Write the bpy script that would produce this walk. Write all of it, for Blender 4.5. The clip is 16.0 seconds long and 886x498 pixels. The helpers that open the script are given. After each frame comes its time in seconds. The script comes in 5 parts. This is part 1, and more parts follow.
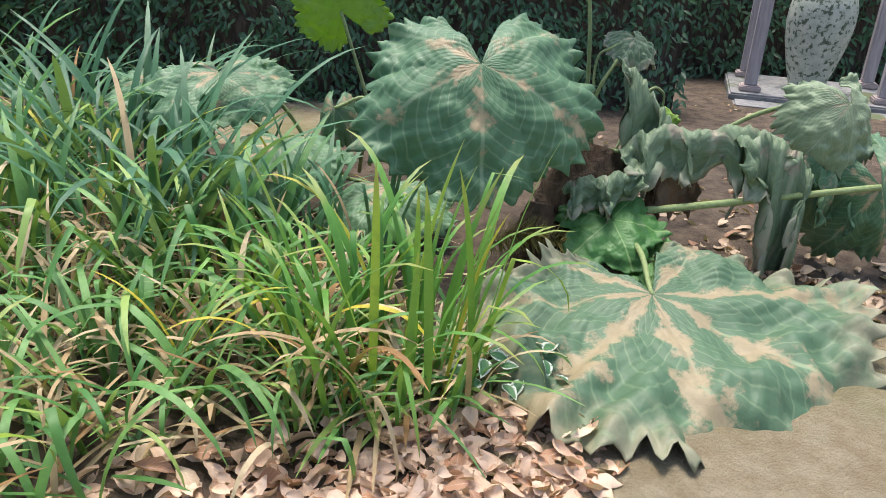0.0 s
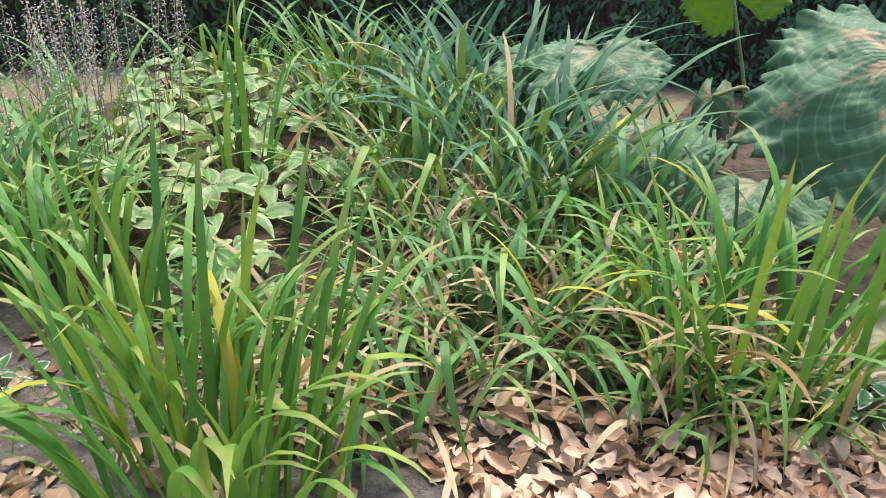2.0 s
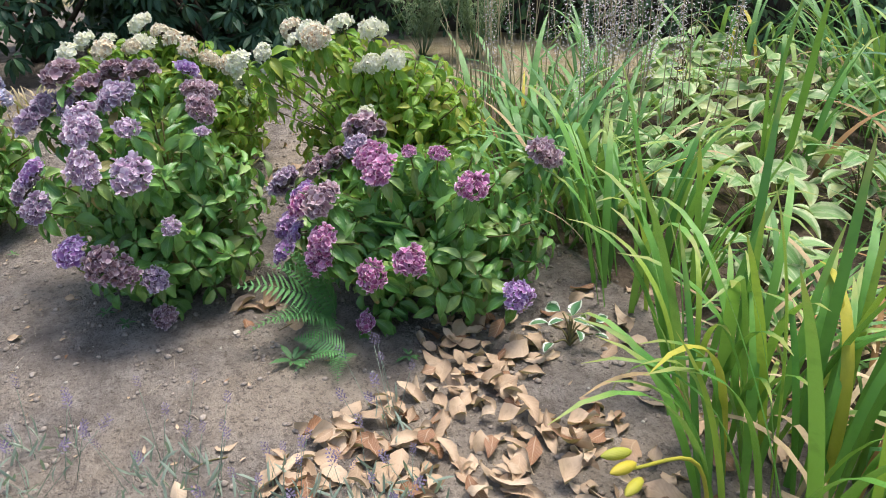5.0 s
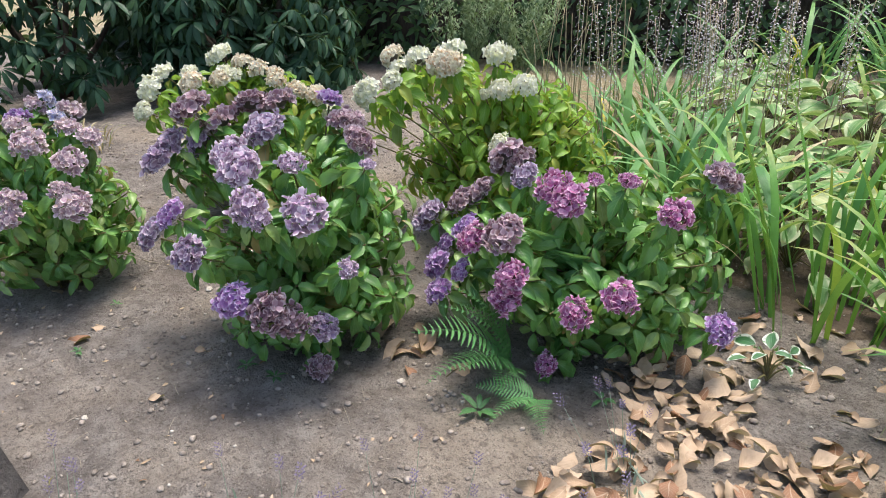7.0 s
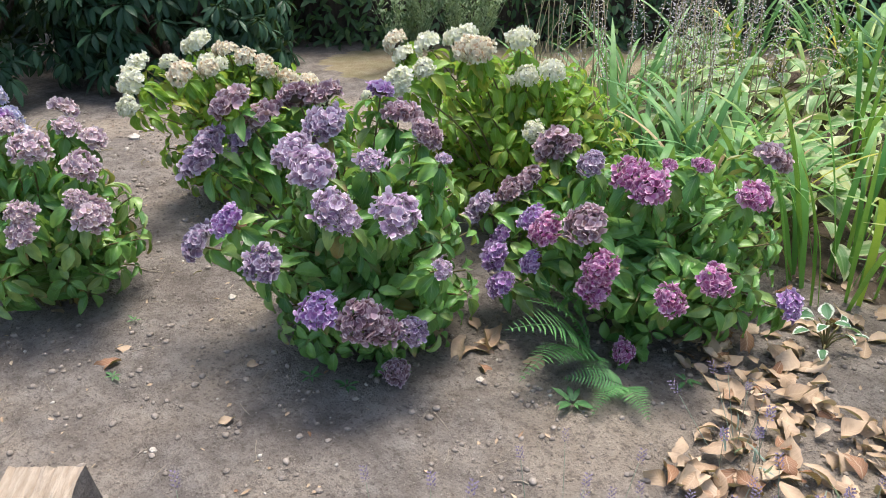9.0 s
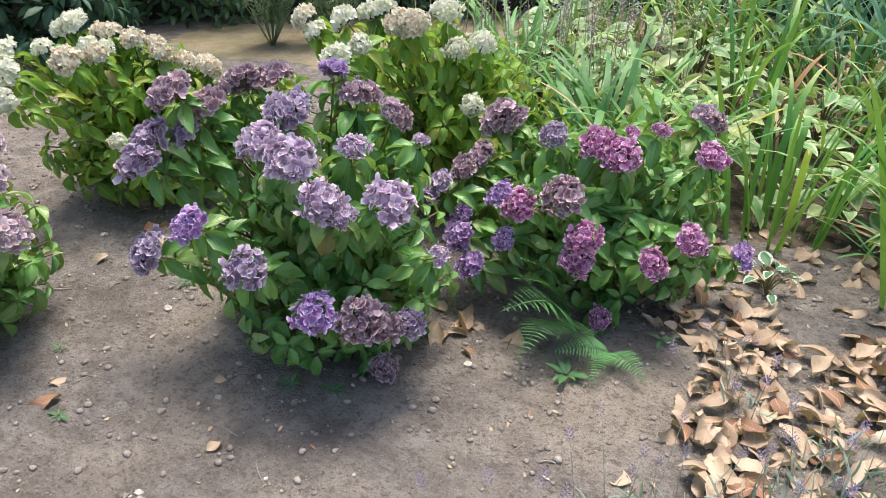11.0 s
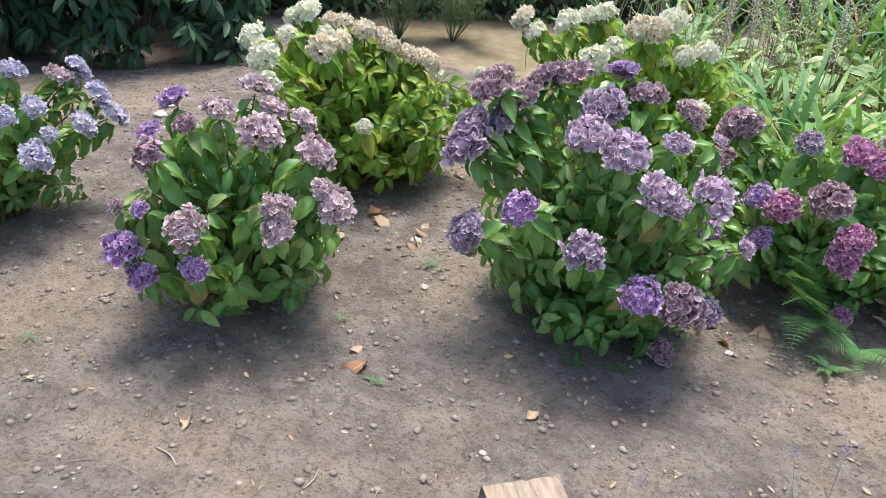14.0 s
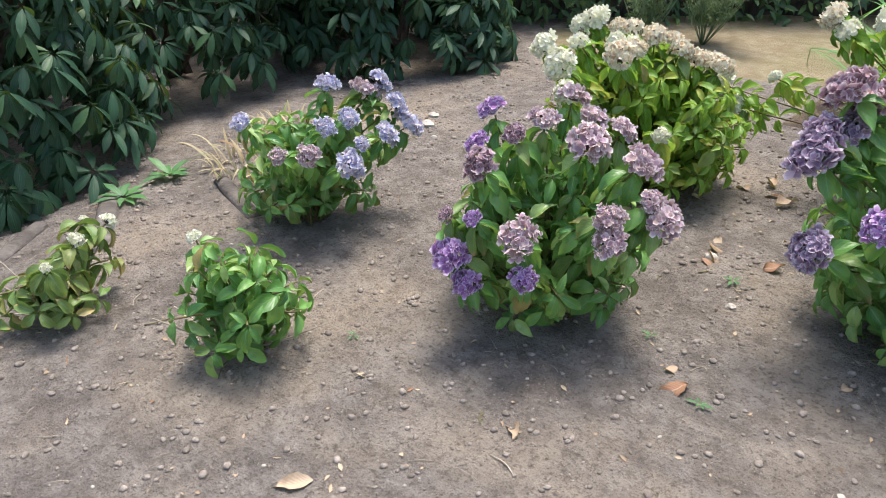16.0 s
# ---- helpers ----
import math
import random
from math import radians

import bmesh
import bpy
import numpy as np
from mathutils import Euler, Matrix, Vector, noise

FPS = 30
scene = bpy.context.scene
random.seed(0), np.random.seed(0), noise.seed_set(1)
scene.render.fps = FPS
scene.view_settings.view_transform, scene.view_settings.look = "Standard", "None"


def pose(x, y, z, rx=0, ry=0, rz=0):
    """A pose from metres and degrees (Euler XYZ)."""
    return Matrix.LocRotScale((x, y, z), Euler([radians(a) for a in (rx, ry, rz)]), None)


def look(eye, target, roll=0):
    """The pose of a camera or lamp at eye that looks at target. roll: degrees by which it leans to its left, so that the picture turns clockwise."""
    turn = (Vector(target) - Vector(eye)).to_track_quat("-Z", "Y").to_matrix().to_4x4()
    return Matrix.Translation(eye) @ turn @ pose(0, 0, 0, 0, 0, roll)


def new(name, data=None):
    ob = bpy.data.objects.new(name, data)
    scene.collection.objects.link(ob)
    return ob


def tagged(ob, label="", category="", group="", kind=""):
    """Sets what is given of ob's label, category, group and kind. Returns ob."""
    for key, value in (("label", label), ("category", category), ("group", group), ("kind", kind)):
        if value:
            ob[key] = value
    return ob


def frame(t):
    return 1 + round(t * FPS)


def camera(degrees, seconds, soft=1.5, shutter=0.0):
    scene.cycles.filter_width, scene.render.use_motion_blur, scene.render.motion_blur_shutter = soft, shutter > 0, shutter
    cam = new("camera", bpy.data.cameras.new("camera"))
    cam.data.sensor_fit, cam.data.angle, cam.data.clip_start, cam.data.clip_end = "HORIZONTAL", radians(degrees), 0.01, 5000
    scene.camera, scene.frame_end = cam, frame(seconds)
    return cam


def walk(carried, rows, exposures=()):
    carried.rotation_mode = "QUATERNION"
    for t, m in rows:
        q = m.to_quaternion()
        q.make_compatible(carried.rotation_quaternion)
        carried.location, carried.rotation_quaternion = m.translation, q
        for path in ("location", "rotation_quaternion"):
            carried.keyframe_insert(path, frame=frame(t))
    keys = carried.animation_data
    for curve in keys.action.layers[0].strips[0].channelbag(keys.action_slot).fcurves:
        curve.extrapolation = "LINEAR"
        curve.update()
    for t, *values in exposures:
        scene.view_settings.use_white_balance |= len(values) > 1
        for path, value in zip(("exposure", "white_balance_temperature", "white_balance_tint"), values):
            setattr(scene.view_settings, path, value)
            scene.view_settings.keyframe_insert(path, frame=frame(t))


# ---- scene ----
cam = camera(61.4, 16.0, soft=0.9)
EXPOSURE = 0.92
PATH = [
    (0, (0.023, 0.012, 1.587), (0.043, 1.842, 0.78), 2.8),
    (0.5, (0.043, 0.049, 1.577), (-0.083, 1.869, 0.758), 2.7),
    (1, (-0.015, 0.034, 1.587), (-0.166, 1.85, 0.762), 3.3),
    (1.5, (-0.106, -0.008, 1.582), (-0.438, 1.778, 0.745), 3.8),
    (2, (-0.189, -0.069, 1.586), (-0.95, 1.559, 0.707), 1.5),
    (2.5, (-0.234, -0.132, 1.603), (-1.273, 1.32, 0.702), -0.6),
    (3, (-0.262, -0.17, 1.606), (-1.404, 1.196, 0.696), -0.9),
    (3.5, (-0.315, -0.218, 1.601), (-1.542, 1.067, 0.683), -0.5),
    (4, (-0.423, -0.309, 1.589), (-1.716, 0.91, 0.673), -0.5),
    (4.5, (-0.509, -0.393, 1.592), (-1.902, 0.708, 0.67), -0.6),
    (5, (-0.671, -0.471, 1.581), (-2.169, 0.48, 0.659), -1.5),
    (5.2, (-0.748, -0.509, 1.573), (-2.281, 0.399, 0.665), -2.7),
    (7.3, (-1.35, -1.05, 1.536), (-2.809, 0.021, 0.683), -2.2),
    (7.5, (-1.416, -1.073, 1.546), (-2.871, -0.002, 0.688), -2.6),
    (8, (-1.542, -1.137, 1.542), (-2.93, 0.007, 0.668), -1.3),
    (8.5, (-1.651, -1.301, 1.563), (-2.949, -0.062, 0.679), -1.1),
    (9, (-1.765, -1.436, 1.563), (-3.004, -0.156, 0.654), -0.6),
    (9.5, (-1.919, -1.451, 1.56), (-3.095, -0.124, 0.634), -2.1),
    (9.7, (-1.976, -1.45, 1.568), (-3.117, -0.099, 0.635), -2.7),
    (11.8, (-2.405, -1.828, 1.535), (-3.172, -0.259, 0.561), 3.2),
    (12, (-2.472, -1.865, 1.537), (-3.242, -0.299, 0.559), 3.0),
    (12.5, (-2.636, -1.932, 1.533), (-3.432, -0.373, 0.565), 2.9),
    (13, (-2.73, -1.993, 1.527), (-3.554, -0.445, 0.565), 3.8),
    (13.5, (-2.859, -2.132, 1.54), (-3.69, -0.589, 0.577), 4.5),
    (14, (-2.974, -2.278, 1.539), (-3.822, -0.744, 0.576), 4.2),
    (14.5, (-3.059, -2.331, 1.534), (-3.995, -0.854, 0.563), 3.1),
    (15, (-3.191, -2.381, 1.54), (-4.368, -1.092, 0.564), -1.5),
    (15.5, (-3.297, -2.414, 1.52), (-4.542, -1.179, 0.558), -2.6),
    (16, (-3.355, -2.493, 1.516), (-4.597, -1.251, 0.559), -1.5),
]
walk(cam, [(t, look(eye, target, roll)) for t, eye, target, roll in PATH], [(0.0, EXPOSURE - 0.1), (1.5, EXPOSURE - 0.08), (3.0, EXPOSURE - 0.16), (5.0, EXPOSURE - 0.12), (9.0, EXPOSURE), (13.0, EXPOSURE + 0.08), (16.0, EXPOSURE + 0.1)])

# world and sun
SUN_EL, SUN_AZ = 74.0, -14.0  # degrees above the horizon, degrees clockwise from +y
world = bpy.data.worlds.new("world")
scene.world = world
world.use_nodes = True
wn = world.node_tree
sky = wn.nodes.new("ShaderNodeTexSky")
sky.sky_type, sky.sun_disc = "NISHITA", False
sky.sun_elevation, sky.sun_rotation = radians(SUN_EL), radians(SUN_AZ)
sky.air_density, sky.dust_density, sky.ozone_density = 1.0, 3.0, 1.0
wn.links.new(sky.outputs[0], wn.nodes["Background"].inputs[0])
wn.nodes["Background"].inputs[1].default_value = 0.15
sun = new("sun", bpy.data.lights.new("sun", "SUN"))
sun.data.energy, sun.data.angle, sun.data.color = 2.5, radians(20), (1.0, 0.95, 0.88)
sd = Vector((math.sin(radians(SUN_AZ)) * math.cos(radians(SUN_EL)), math.cos(radians(SUN_AZ)) * math.cos(radians(SUN_EL)), math.sin(radians(SUN_EL))))
sun.matrix_world = look(sd * 30, (0, 0, 0))

R = random.Random(7)


# ---- node helpers ----
class Mat:
    """A node material: node() adds nodes, num() does sums, mix() blends colours."""

    def __init__(self, name):
        self.m = bpy.data.materials.new(name)
        self.m.use_nodes = True
        self.t = self.m.node_tree
        self.b = self.t.nodes["Principled BSDF"]
        self.out = self.t.nodes["Material Output"]

    def put(self, sock, val):
        if isinstance(val, bpy.types.NodeSocket):
            self.t.links.new(val, sock)
        elif val is not None:
            if isinstance(val, (tuple, list)) and len(val) == 3 and sock.type == "RGBA":
                val = (*val, 1)
            sock.default_value = val

    def node(self, kind, outs=0, **ins):
        n = self.t.nodes.new(kind)
        for k, v in ins.items():
            self.put(n.inputs[k.replace("_", " ")], v)
        return n.outputs[outs]

    def num(self, op, a, b=None, c=None, clamp=False):
        n = self.t.nodes.new("ShaderNodeMath")
        n.operation, n.use_clamp = op, clamp
        for i, v in enumerate((a, b, c)):
            self.put(n.inputs[i], v)
        return n.outputs[0]

    def mix(self, f, a, b, blend="MIX"):
        n = self.t.nodes.new("ShaderNodeMix")
        n.data_type, n.blend_type = "RGBA", blend
        self.put(n.inputs[0], f), self.put(n.inputs[6], a), self.put(n.inputs[7], b)
        return n.outputs[2]

    def step(self, v, lo, hi):
        n = self.t.nodes.new("ShaderNodeMapRange")
        n.interpolation_type = "SMOOTHSTEP"
        self.put(n.inputs[0], v)
        n.inputs[1].default_value, n.inputs[2].default_value = lo, hi
        return n.outputs[0]

    def noise(self, scale, detail=4, vec=None, rough=0.6, outs=0):
        n = self.t.nodes.new("ShaderNodeTexNoise")
        n.inputs["Scale"].default_value, n.inputs["Detail"].default_value, n.inputs["Roughness"].default_value = scale, detail, rough
        self.put(n.inputs["Vector"], vec if vec is not None else self.coord("Object"))
        return n.outputs[outs]

    def coord(self, which):
        return self.t.nodes.new("ShaderNodeTexCoord").outputs[which]

    def rand(self):
        """A number 0..1 that differs from piece to piece."""
        a = self.t.nodes.new("ShaderNodeObjectInfo").outputs["Random"]
        b = self.t.nodes.new("ShaderNodeNewGeometry").outputs["Random Per Island"]
        return self.num("FRACT", self.num("ADD", a, b))

    def bump(self, h, strength=0.3, dist=0.01):
        n = self.t.nodes.new("ShaderNodeBump")
        n.inputs["Strength"].default_value, n.inputs["Distance"].default_value = strength, dist
        self.put(n.inputs["Height"], h)
        self.put(self.b.inputs["Normal"], n.outputs[0])
        return n.outputs[0]

    def done(self, color, rough=0.6, spec=0.3, metal=0.0):
        self.put(self.b.inputs["Base Color"], color)
        self.put(self.b.inputs["Roughness"], rough)
        self.put(self.b.inputs["Specular IOR Level"], spec)
        self.put(self.b.inputs["Metallic"], metal)
        return self.m

    def glow_through(self, color, amount=0.3):
        """Thin things let some light through."""
        tr = self.t.nodes.new("ShaderNodeBsdfTranslucent")
        self.put(tr.inputs[0], color)
        mx = self.t.nodes.new("ShaderNodeMixShader")
        mx.inputs[0].default_value = amount
        self.t.links.new(self.b.outputs[0], mx.inputs[1])
        self.t.links.new(tr.outputs[0], mx.inputs[2])
        self.t.links.new(mx.outputs[0], self.out.inputs[0])


def leaf_material(name, c1, c2, c3=None, vein=None, veins=7, slant=5, rough=0.46, through_light=0.25, tip=None, spec=0.5, scorch=None, scorch_at=0.6, edge=None, relief=0.4, warp=0.0, lines_at=0.5, along_ribs=0.16):
    """A leaf: u runs along it, v across; c1..c2 vary from leaf to leaf, c3 on the odd one; vein, tip, edge and scorch are colours."""
    k = Mat(name)
    uv = k.t.nodes.new("ShaderNodeSeparateXYZ")
    k.put(uv.inputs[0], k.coord("UV"))
    u, v = uv.outputs[0], uv.outputs[1]
    side = k.num("ABSOLUTE", k.num("SUBTRACT", k.num("FRACT", v), 0.5))
    r = k.rand()
    col = k.mix(r, c1, c2)
    if c3:
        col = k.mix(k.step(k.num("FRACT", k.num("MULTIPLY", r, 7.31)), 0.8, 0.9), col, c3)
    col = k.mix(k.num("MULTIPLY", k.step(k.noise(22, 5), 0.45, 0.75), 0.45), col, tuple(x * 0.62 for x in c1))
    if tip:
        col = k.mix(k.step(k.num("ADD", u, k.num("MULTIPLY", k.num("SUBTRACT", k.noise(9, 3), 0.5), 0.5)), 0.75, 1.0), col, tip)
    phase = k.num("ADD", k.num("SUBTRACT", k.num("MULTIPLY", u, float(veins)), k.num("MULTIPLY", side, float(slant))), k.num("MULTIPLY", k.noise(7, 3), warp))
    rib = k.num("ABSOLUTE", k.num("SUBTRACT", k.num("FRACT", phase), 0.5))
    lines = k.num("MULTIPLY", k.step(rib, 0.13, 0.02), lines_at)
    mid = k.step(k.num("MULTIPLY", side, k.num("ADD", u, 0.25)), 0.03, 0.008)
    mask = k.num("MAXIMUM", lines, mid)
    if vein:
        col = k.mix(k.num("MULTIPLY", mask, 0.7), col, vein)
    if edge:
        rim = k.num("MAXIMUM", k.step(side, 0.26, 0.36), k.step(u, 0.82, 0.92))
        col = k.mix(k.num("MULTIPLY", rim, k.step(k.noise(30, 2), 0.3, 0.5)), col, edge)
    if scorch:
        burn = k.step(k.num("ADD", k.noise(5.5, 8, rough=0.68), k.num("SUBTRACT", k.num("MULTIPLY", k.num("SUBTRACT", 0.4, k.num("MULTIPLY", side, 2.2)), along_ribs), k.num("MULTIPLY", u, 0.13))), scorch_at, scorch_at + 0.10)
        col = k.mix(burn, col, k.mix(k.noise(30, 4), scorch, tuple(x * 0.6 for x in scorch)))
    k.bump(k.num("ADD", k.num("MULTIPLY", rib, 0.6), k.num("MULTIPLY", k.noise(60, 3), 0.5)), relief, 0.004)
    k.done(col, k.num("ADD", k.num("MULTIPLY", k.noise(40, 2), 0.25), rough - 0.12), spec)
    k.glow_through(k.mix(0.5, col, (0.35, 0.5, 0.06)), through_light)
    return k.m


def plain_material(name, c1, c2, scale=20, rough=0.8, bump=0.4, dist=0.006, stretch=(1, 1, 1), spec=0.25, patch=None, patch_scale=3, patch_at=0.55):
    """Bark, soil, stone, dry stalks: two colours in noise, a second noise of patches, relief."""
    k = Mat(name)
    mp = k.t.nodes.new("ShaderNodeMapping")
    k.put(mp.inputs[0], k.coord("Object"))
    mp.inputs["Scale"].default_value = stretch
    f = k.noise(scale, 6, mp.outputs[0])
    g = k.noise(scale * 5, 4, mp.outputs[0])
    col = k.mix(k.step(f, 0.3, 0.7), c1, c2)
    col = k.mix(k.num("MULTIPLY", k.rand(), 0.35), col, tuple(x * 0.7 for x in c1))
    if patch:
        col = k.mix(k.step(k.noise(patch_scale, 5, mp.outputs[0]), patch_at, patch_at + 0.1), col, patch)
    k.bump(k.num("ADD", f, k.num("MULTIPLY", g, 0.5)), bump, dist)
    return k.done(col, rough, spec)


# ---- materials ----
M = {}


def build_materials():
    L, P = leaf_material, plain_material
    M["hyd_leaf"] = L("hydrangea_leaf", (0.06, 0.20, 0.045), (0.21, 0.42, 0.10), (0.33, 0.48, 0.15), vein=(0.22, 0.38, 0.13), veins=6, slant=5, rough=0.36, spec=0.6, through_light=0.3)
    M["hyd_leaf_bright"] = L("hydrangea_leaf_yellowish", (0.15, 0.32, 0.04), (0.28, 0.45, 0.06), (0.42, 0.44, 0.07), vein=(0.34, 0.5, 0.14), veins=6, slant=5, tip=(0.40, 0.37, 0.06), through_light=0.42)
    M["hyd_leaf_dry"] = L("hydrangea_leaf_wilting", (0.12, 0.22, 0.05), (0.22, 0.30, 0.09), (0.36, 0.27, 0.10), vein=(0.25, 0.33, 0.15), veins=6, slant=5, tip=(0.34, 0.22, 0.10))
    M["stem"] = P("green_brown_stem", (0.16, 0.12, 0.06), (0.22, 0.22, 0.09), 40)
    M["bare_twig"] = P("bare_grey_twig", (0.34, 0.28, 0.21), (0.48, 0.42, 0.34), 60)
    # dark filler of the flower heads: shade between florets painted as colour
    M["shade_core"] = P("flower_shade_core", (0.10, 0.09, 0.07), (0.16, 0.11, 0.11), 40)
    for key, a, b, c, rim in (
        ("dusty", (0.24, 0.12, 0.17), (0.52, 0.36, 0.42), (0.26, 0.15, 0.15), (0.66, 0.55, 0.57)),
        ("slate", (0.25, 0.15, 0.28), (0.52, 0.40, 0.50), (0.30, 0.20, 0.28), (0.66, 0.60, 0.68)),
        ("lilac", (0.42, 0.26, 0.42), (0.70, 0.55, 0.67), (0.40, 0.27, 0.34), (0.80, 0.73, 0.78)),
        ("violet", (0.28, 0.11, 0.38), (0.56, 0.38, 0.62), (0.36, 0.16, 0.38), (0.70, 0.60, 0.78)),
        ("magenta", (0.42, 0.09, 0.30), (0.68, 0.36, 0.54), (0.34, 0.09, 0.20), (0.80, 0.58, 0.70)),
        ("rose", (0.42, 0.26, 0.35), (0.68, 0.53, 0.56), (0.44, 0.31, 0.28), (0.82, 0.73, 0.72)),
        ("blue", (0.32, 0.33, 0.60), (0.60, 0.59, 0.74), (0.54, 0.45, 0.48), (0.78, 0.77, 0.80)),
        ("cream", (0.82, 0.80, 0.60), (0.88, 0.87, 0.74), (0.78, 0.79, 0.52), (0.88, 0.87, 0.78)),
        ("tan", (0.80, 0.74, 0.54), (0.86, 0.82, 0.66), (0.66, 0.46, 0.28), (0.88, 0.84, 0.72)),
    ):
        k = Mat("petals_" + key)
        uv = k.t.nodes.new("ShaderNodeSeparateXYZ")
        k.put(uv.inputs[0], k.coord("UV"))
        r = k.rand()
        col = k.mix(r, a, b)
        col = k.mix(k.step(k.num("FRACT", k.num("MULTIPLY", r, 5.7)), 0.7, 0.85), col, c)
        col = k.mix(k.num("MULTIPLY", k.step(k.noise(1.6, 3), 0.42, 0.66), 0.5), col, c)
        col = k.mix(k.num("MULTIPLY", k.step(k.num("ADD", uv.outputs[0], k.num("MULTIPLY", k.num("SUBTRACT", k.noise(7, 3), 0.5), 0.5)), 0.62, 1.0), 0.85), col, rim)
        k.bump(k.noise(14, 3), 0.3, 0.03)
        k.done(col, 0.6, 0.3)
        k.glow_through(col, 0.25)
        M[key] = k.m
    M["iris"] = L("iris_blade", (0.07, 0.235, 0.04), (0.18, 0.40, 0.065), (0.32, 0.46, 0.06), veins=0.001, slant=34, relief=0.25, rough=0.42, tip=(0.30, 0.34, 0.08))
    M["daylily"] = L("daylily_blade", (0.055, 0.19, 0.045), (0.18, 0.37, 0.10), (0.32, 0.45, 0.11), veins=0.001, slant=26, relief=0.25, rough=0.45)
    M["blue_blade"] = L("bluish_blade", (0.032, 0.125, 0.06), (0.09, 0.235, 0.11), veins=0.001, slant=26, relief=0.25, rough=0.45)
    M["dry_blade"] = L("dry_blade", (0.45, 0.31, 0.16), (0.66, 0.53, 0.34), (0.34, 0.18, 0.07), veins=0.001, slant=26, rough=0.7, through_light=0.15)
    M["yellow_blade"] = L("yellowing_blade", (0.42, 0.44, 0.06), (0.62, 0.50, 0.05), veins=0.001, slant=26, rough=0.5)
    M["hosta"] = L("variegated_hosta_leaf", (0.12, 0.28, 0.075), (0.25, 0.40, 0.14), (0.42, 0.46, 0.18), vein=(0.36, 0.46, 0.2), veins=0.001, slant=9, tip=(0.46, 0.38, 0.16), edge=(0.46, 0.54, 0.28))
    M["hosta_white"] = L("white_edged_hosta_leaf", (0.05, 0.17, 0.07), (0.09, 0.24, 0.09), vein=(0.1, 0.24, 0.12), veins=0.001, slant=9, edge=(0.72, 0.76, 0.66))
    M["gunnera"] = L("gunnera_leaf", (0.085, 0.185, 0.09), (0.12, 0.24, 0.115), vein=(0.27, 0.37, 0.22), veins=9, slant=7, warp=0.7, lines_at=0.55, rough=0.55, relief=1.0, scorch=(0.50, 0.39, 0.23), scorch_at=0.465, through_light=0.12)
    M["gunnera_floor"] = L("gunnera_leaf_scorched", (0.07, 0.14, 0.075), (0.095, 0.18, 0.09), vein=(0.26, 0.34, 0.19), veins=9, slant=7, warp=0.7, lines_at=0.4, rough=0.6, relief=1.0, scorch=(0.40, 0.325, 0.195), scorch_at=0.43, along_ribs=0.26, tip=(0.25, 0.245, 0.155), through_light=0.05)
    M["gunnera_young"] = L("gunnera_leaf_young", (0.07, 0.22, 0.05), (0.10, 0.27, 0.065), vein=(0.32, 0.46, 0.18), veins=9, slant=7, warp=1.6, lines_at=0.25, rough=0.5, relief=0.9)
    M["gunnera_pale"] = L("gunnera_leaf_fading", (0.22, 0.30, 0.17), (0.28, 0.36, 0.22), vein=(0.42, 0.48, 0.32), veins=9, slant=7, warp=0.7, lines_at=0.5, rough=0.6, relief=1.0, scorch=(0.46, 0.40, 0.28), scorch_at=0.52)
    M["dead_leaf"] = L("dead_gunnera_leaf", (0.20, 0.13, 0.08), (0.34, 0.24, 0.16), veins=9, slant=7, warp=1.0, rough=0.8, relief=1.0, through_light=0.08)
    M["gunnera_lime"] = L("gunnera_leaf_lime", (0.26, 0.46, 0.06), (0.32, 0.50, 0.08), vein=(0.36, 0.5, 0.16), veins=9, slant=7, warp=1.6, lines_at=0.25, rough=0.5, relief=0.9, through_light=0.45)
    M["gunnera_wilt"] = L("gunnera_leaf_wilted", (0.11, 0.18, 0.095), (0.19, 0.26, 0.15), vein=(0.30, 0.35, 0.24), veins=9, slant=7, warp=0.9, lines_at=0.5, rough=0.62, relief=1.0, scorch=(0.38, 0.33, 0.24), scorch_at=0.52, tip=(0.34, 0.33, 0.24), through_light=0.1)
    M["petiole"] = P("gunnera_stalk", (0.24, 0.32, 0.12), (0.36, 0.42, 0.20), 60, 0.6, 0.7, 0.008)
    M["trunk"] = P("gunnera_crown_fibre", (0.07, 0.045, 0.03), (0.20, 0.14, 0.09), 26, 0.9, 1.0, 0.03, (1, 1, 0.25))
    M["cone"] = P("gunnera_flower_spike", (0.20, 0.17, 0.05), (0.36, 0.32, 0.10), 50, 0.8, 0.8, 0.01)
    M["litter"] = L("fallen_leaf", (0.40, 0.275, 0.18), (0.62, 0.475, 0.34), (0.28, 0.14, 0.08), vein=(0.52, 0.39, 0.27), veins=9, slant=5, rough=0.65, through_light=0.12, relief=0.35, spec=0.3)
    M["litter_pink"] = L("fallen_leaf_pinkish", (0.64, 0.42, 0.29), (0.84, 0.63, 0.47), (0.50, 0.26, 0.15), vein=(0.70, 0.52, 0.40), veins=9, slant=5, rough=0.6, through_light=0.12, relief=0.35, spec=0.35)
    M["rhodo"] = L("rhododendron_leaf", (0.014, 0.048, 0.026), (0.034, 0.094, 0.046), (0.065, 0.14, 0.055), vein=(0.07, 0.145, 0.075), veins=0.001, slant=3, rough=0.5, spec=0.35, through_light=0.12)
    M["laurel"] = L("hedge_leaf", (0.03, 0.09, 0.04), (0.07, 0.17, 0.075), vein=(0.10, 0.2, 0.1), veins=0.001, slant=3, rough=0.4, through_light=0.12)
    M["woods"] = L("woodland_leaf", (0.03, 0.08, 0.03), (0.07, 0.15, 0.05), (0.13, 0.22, 0.06), veins=0.001, slant=3, rough=0.5, through_light=0.2)
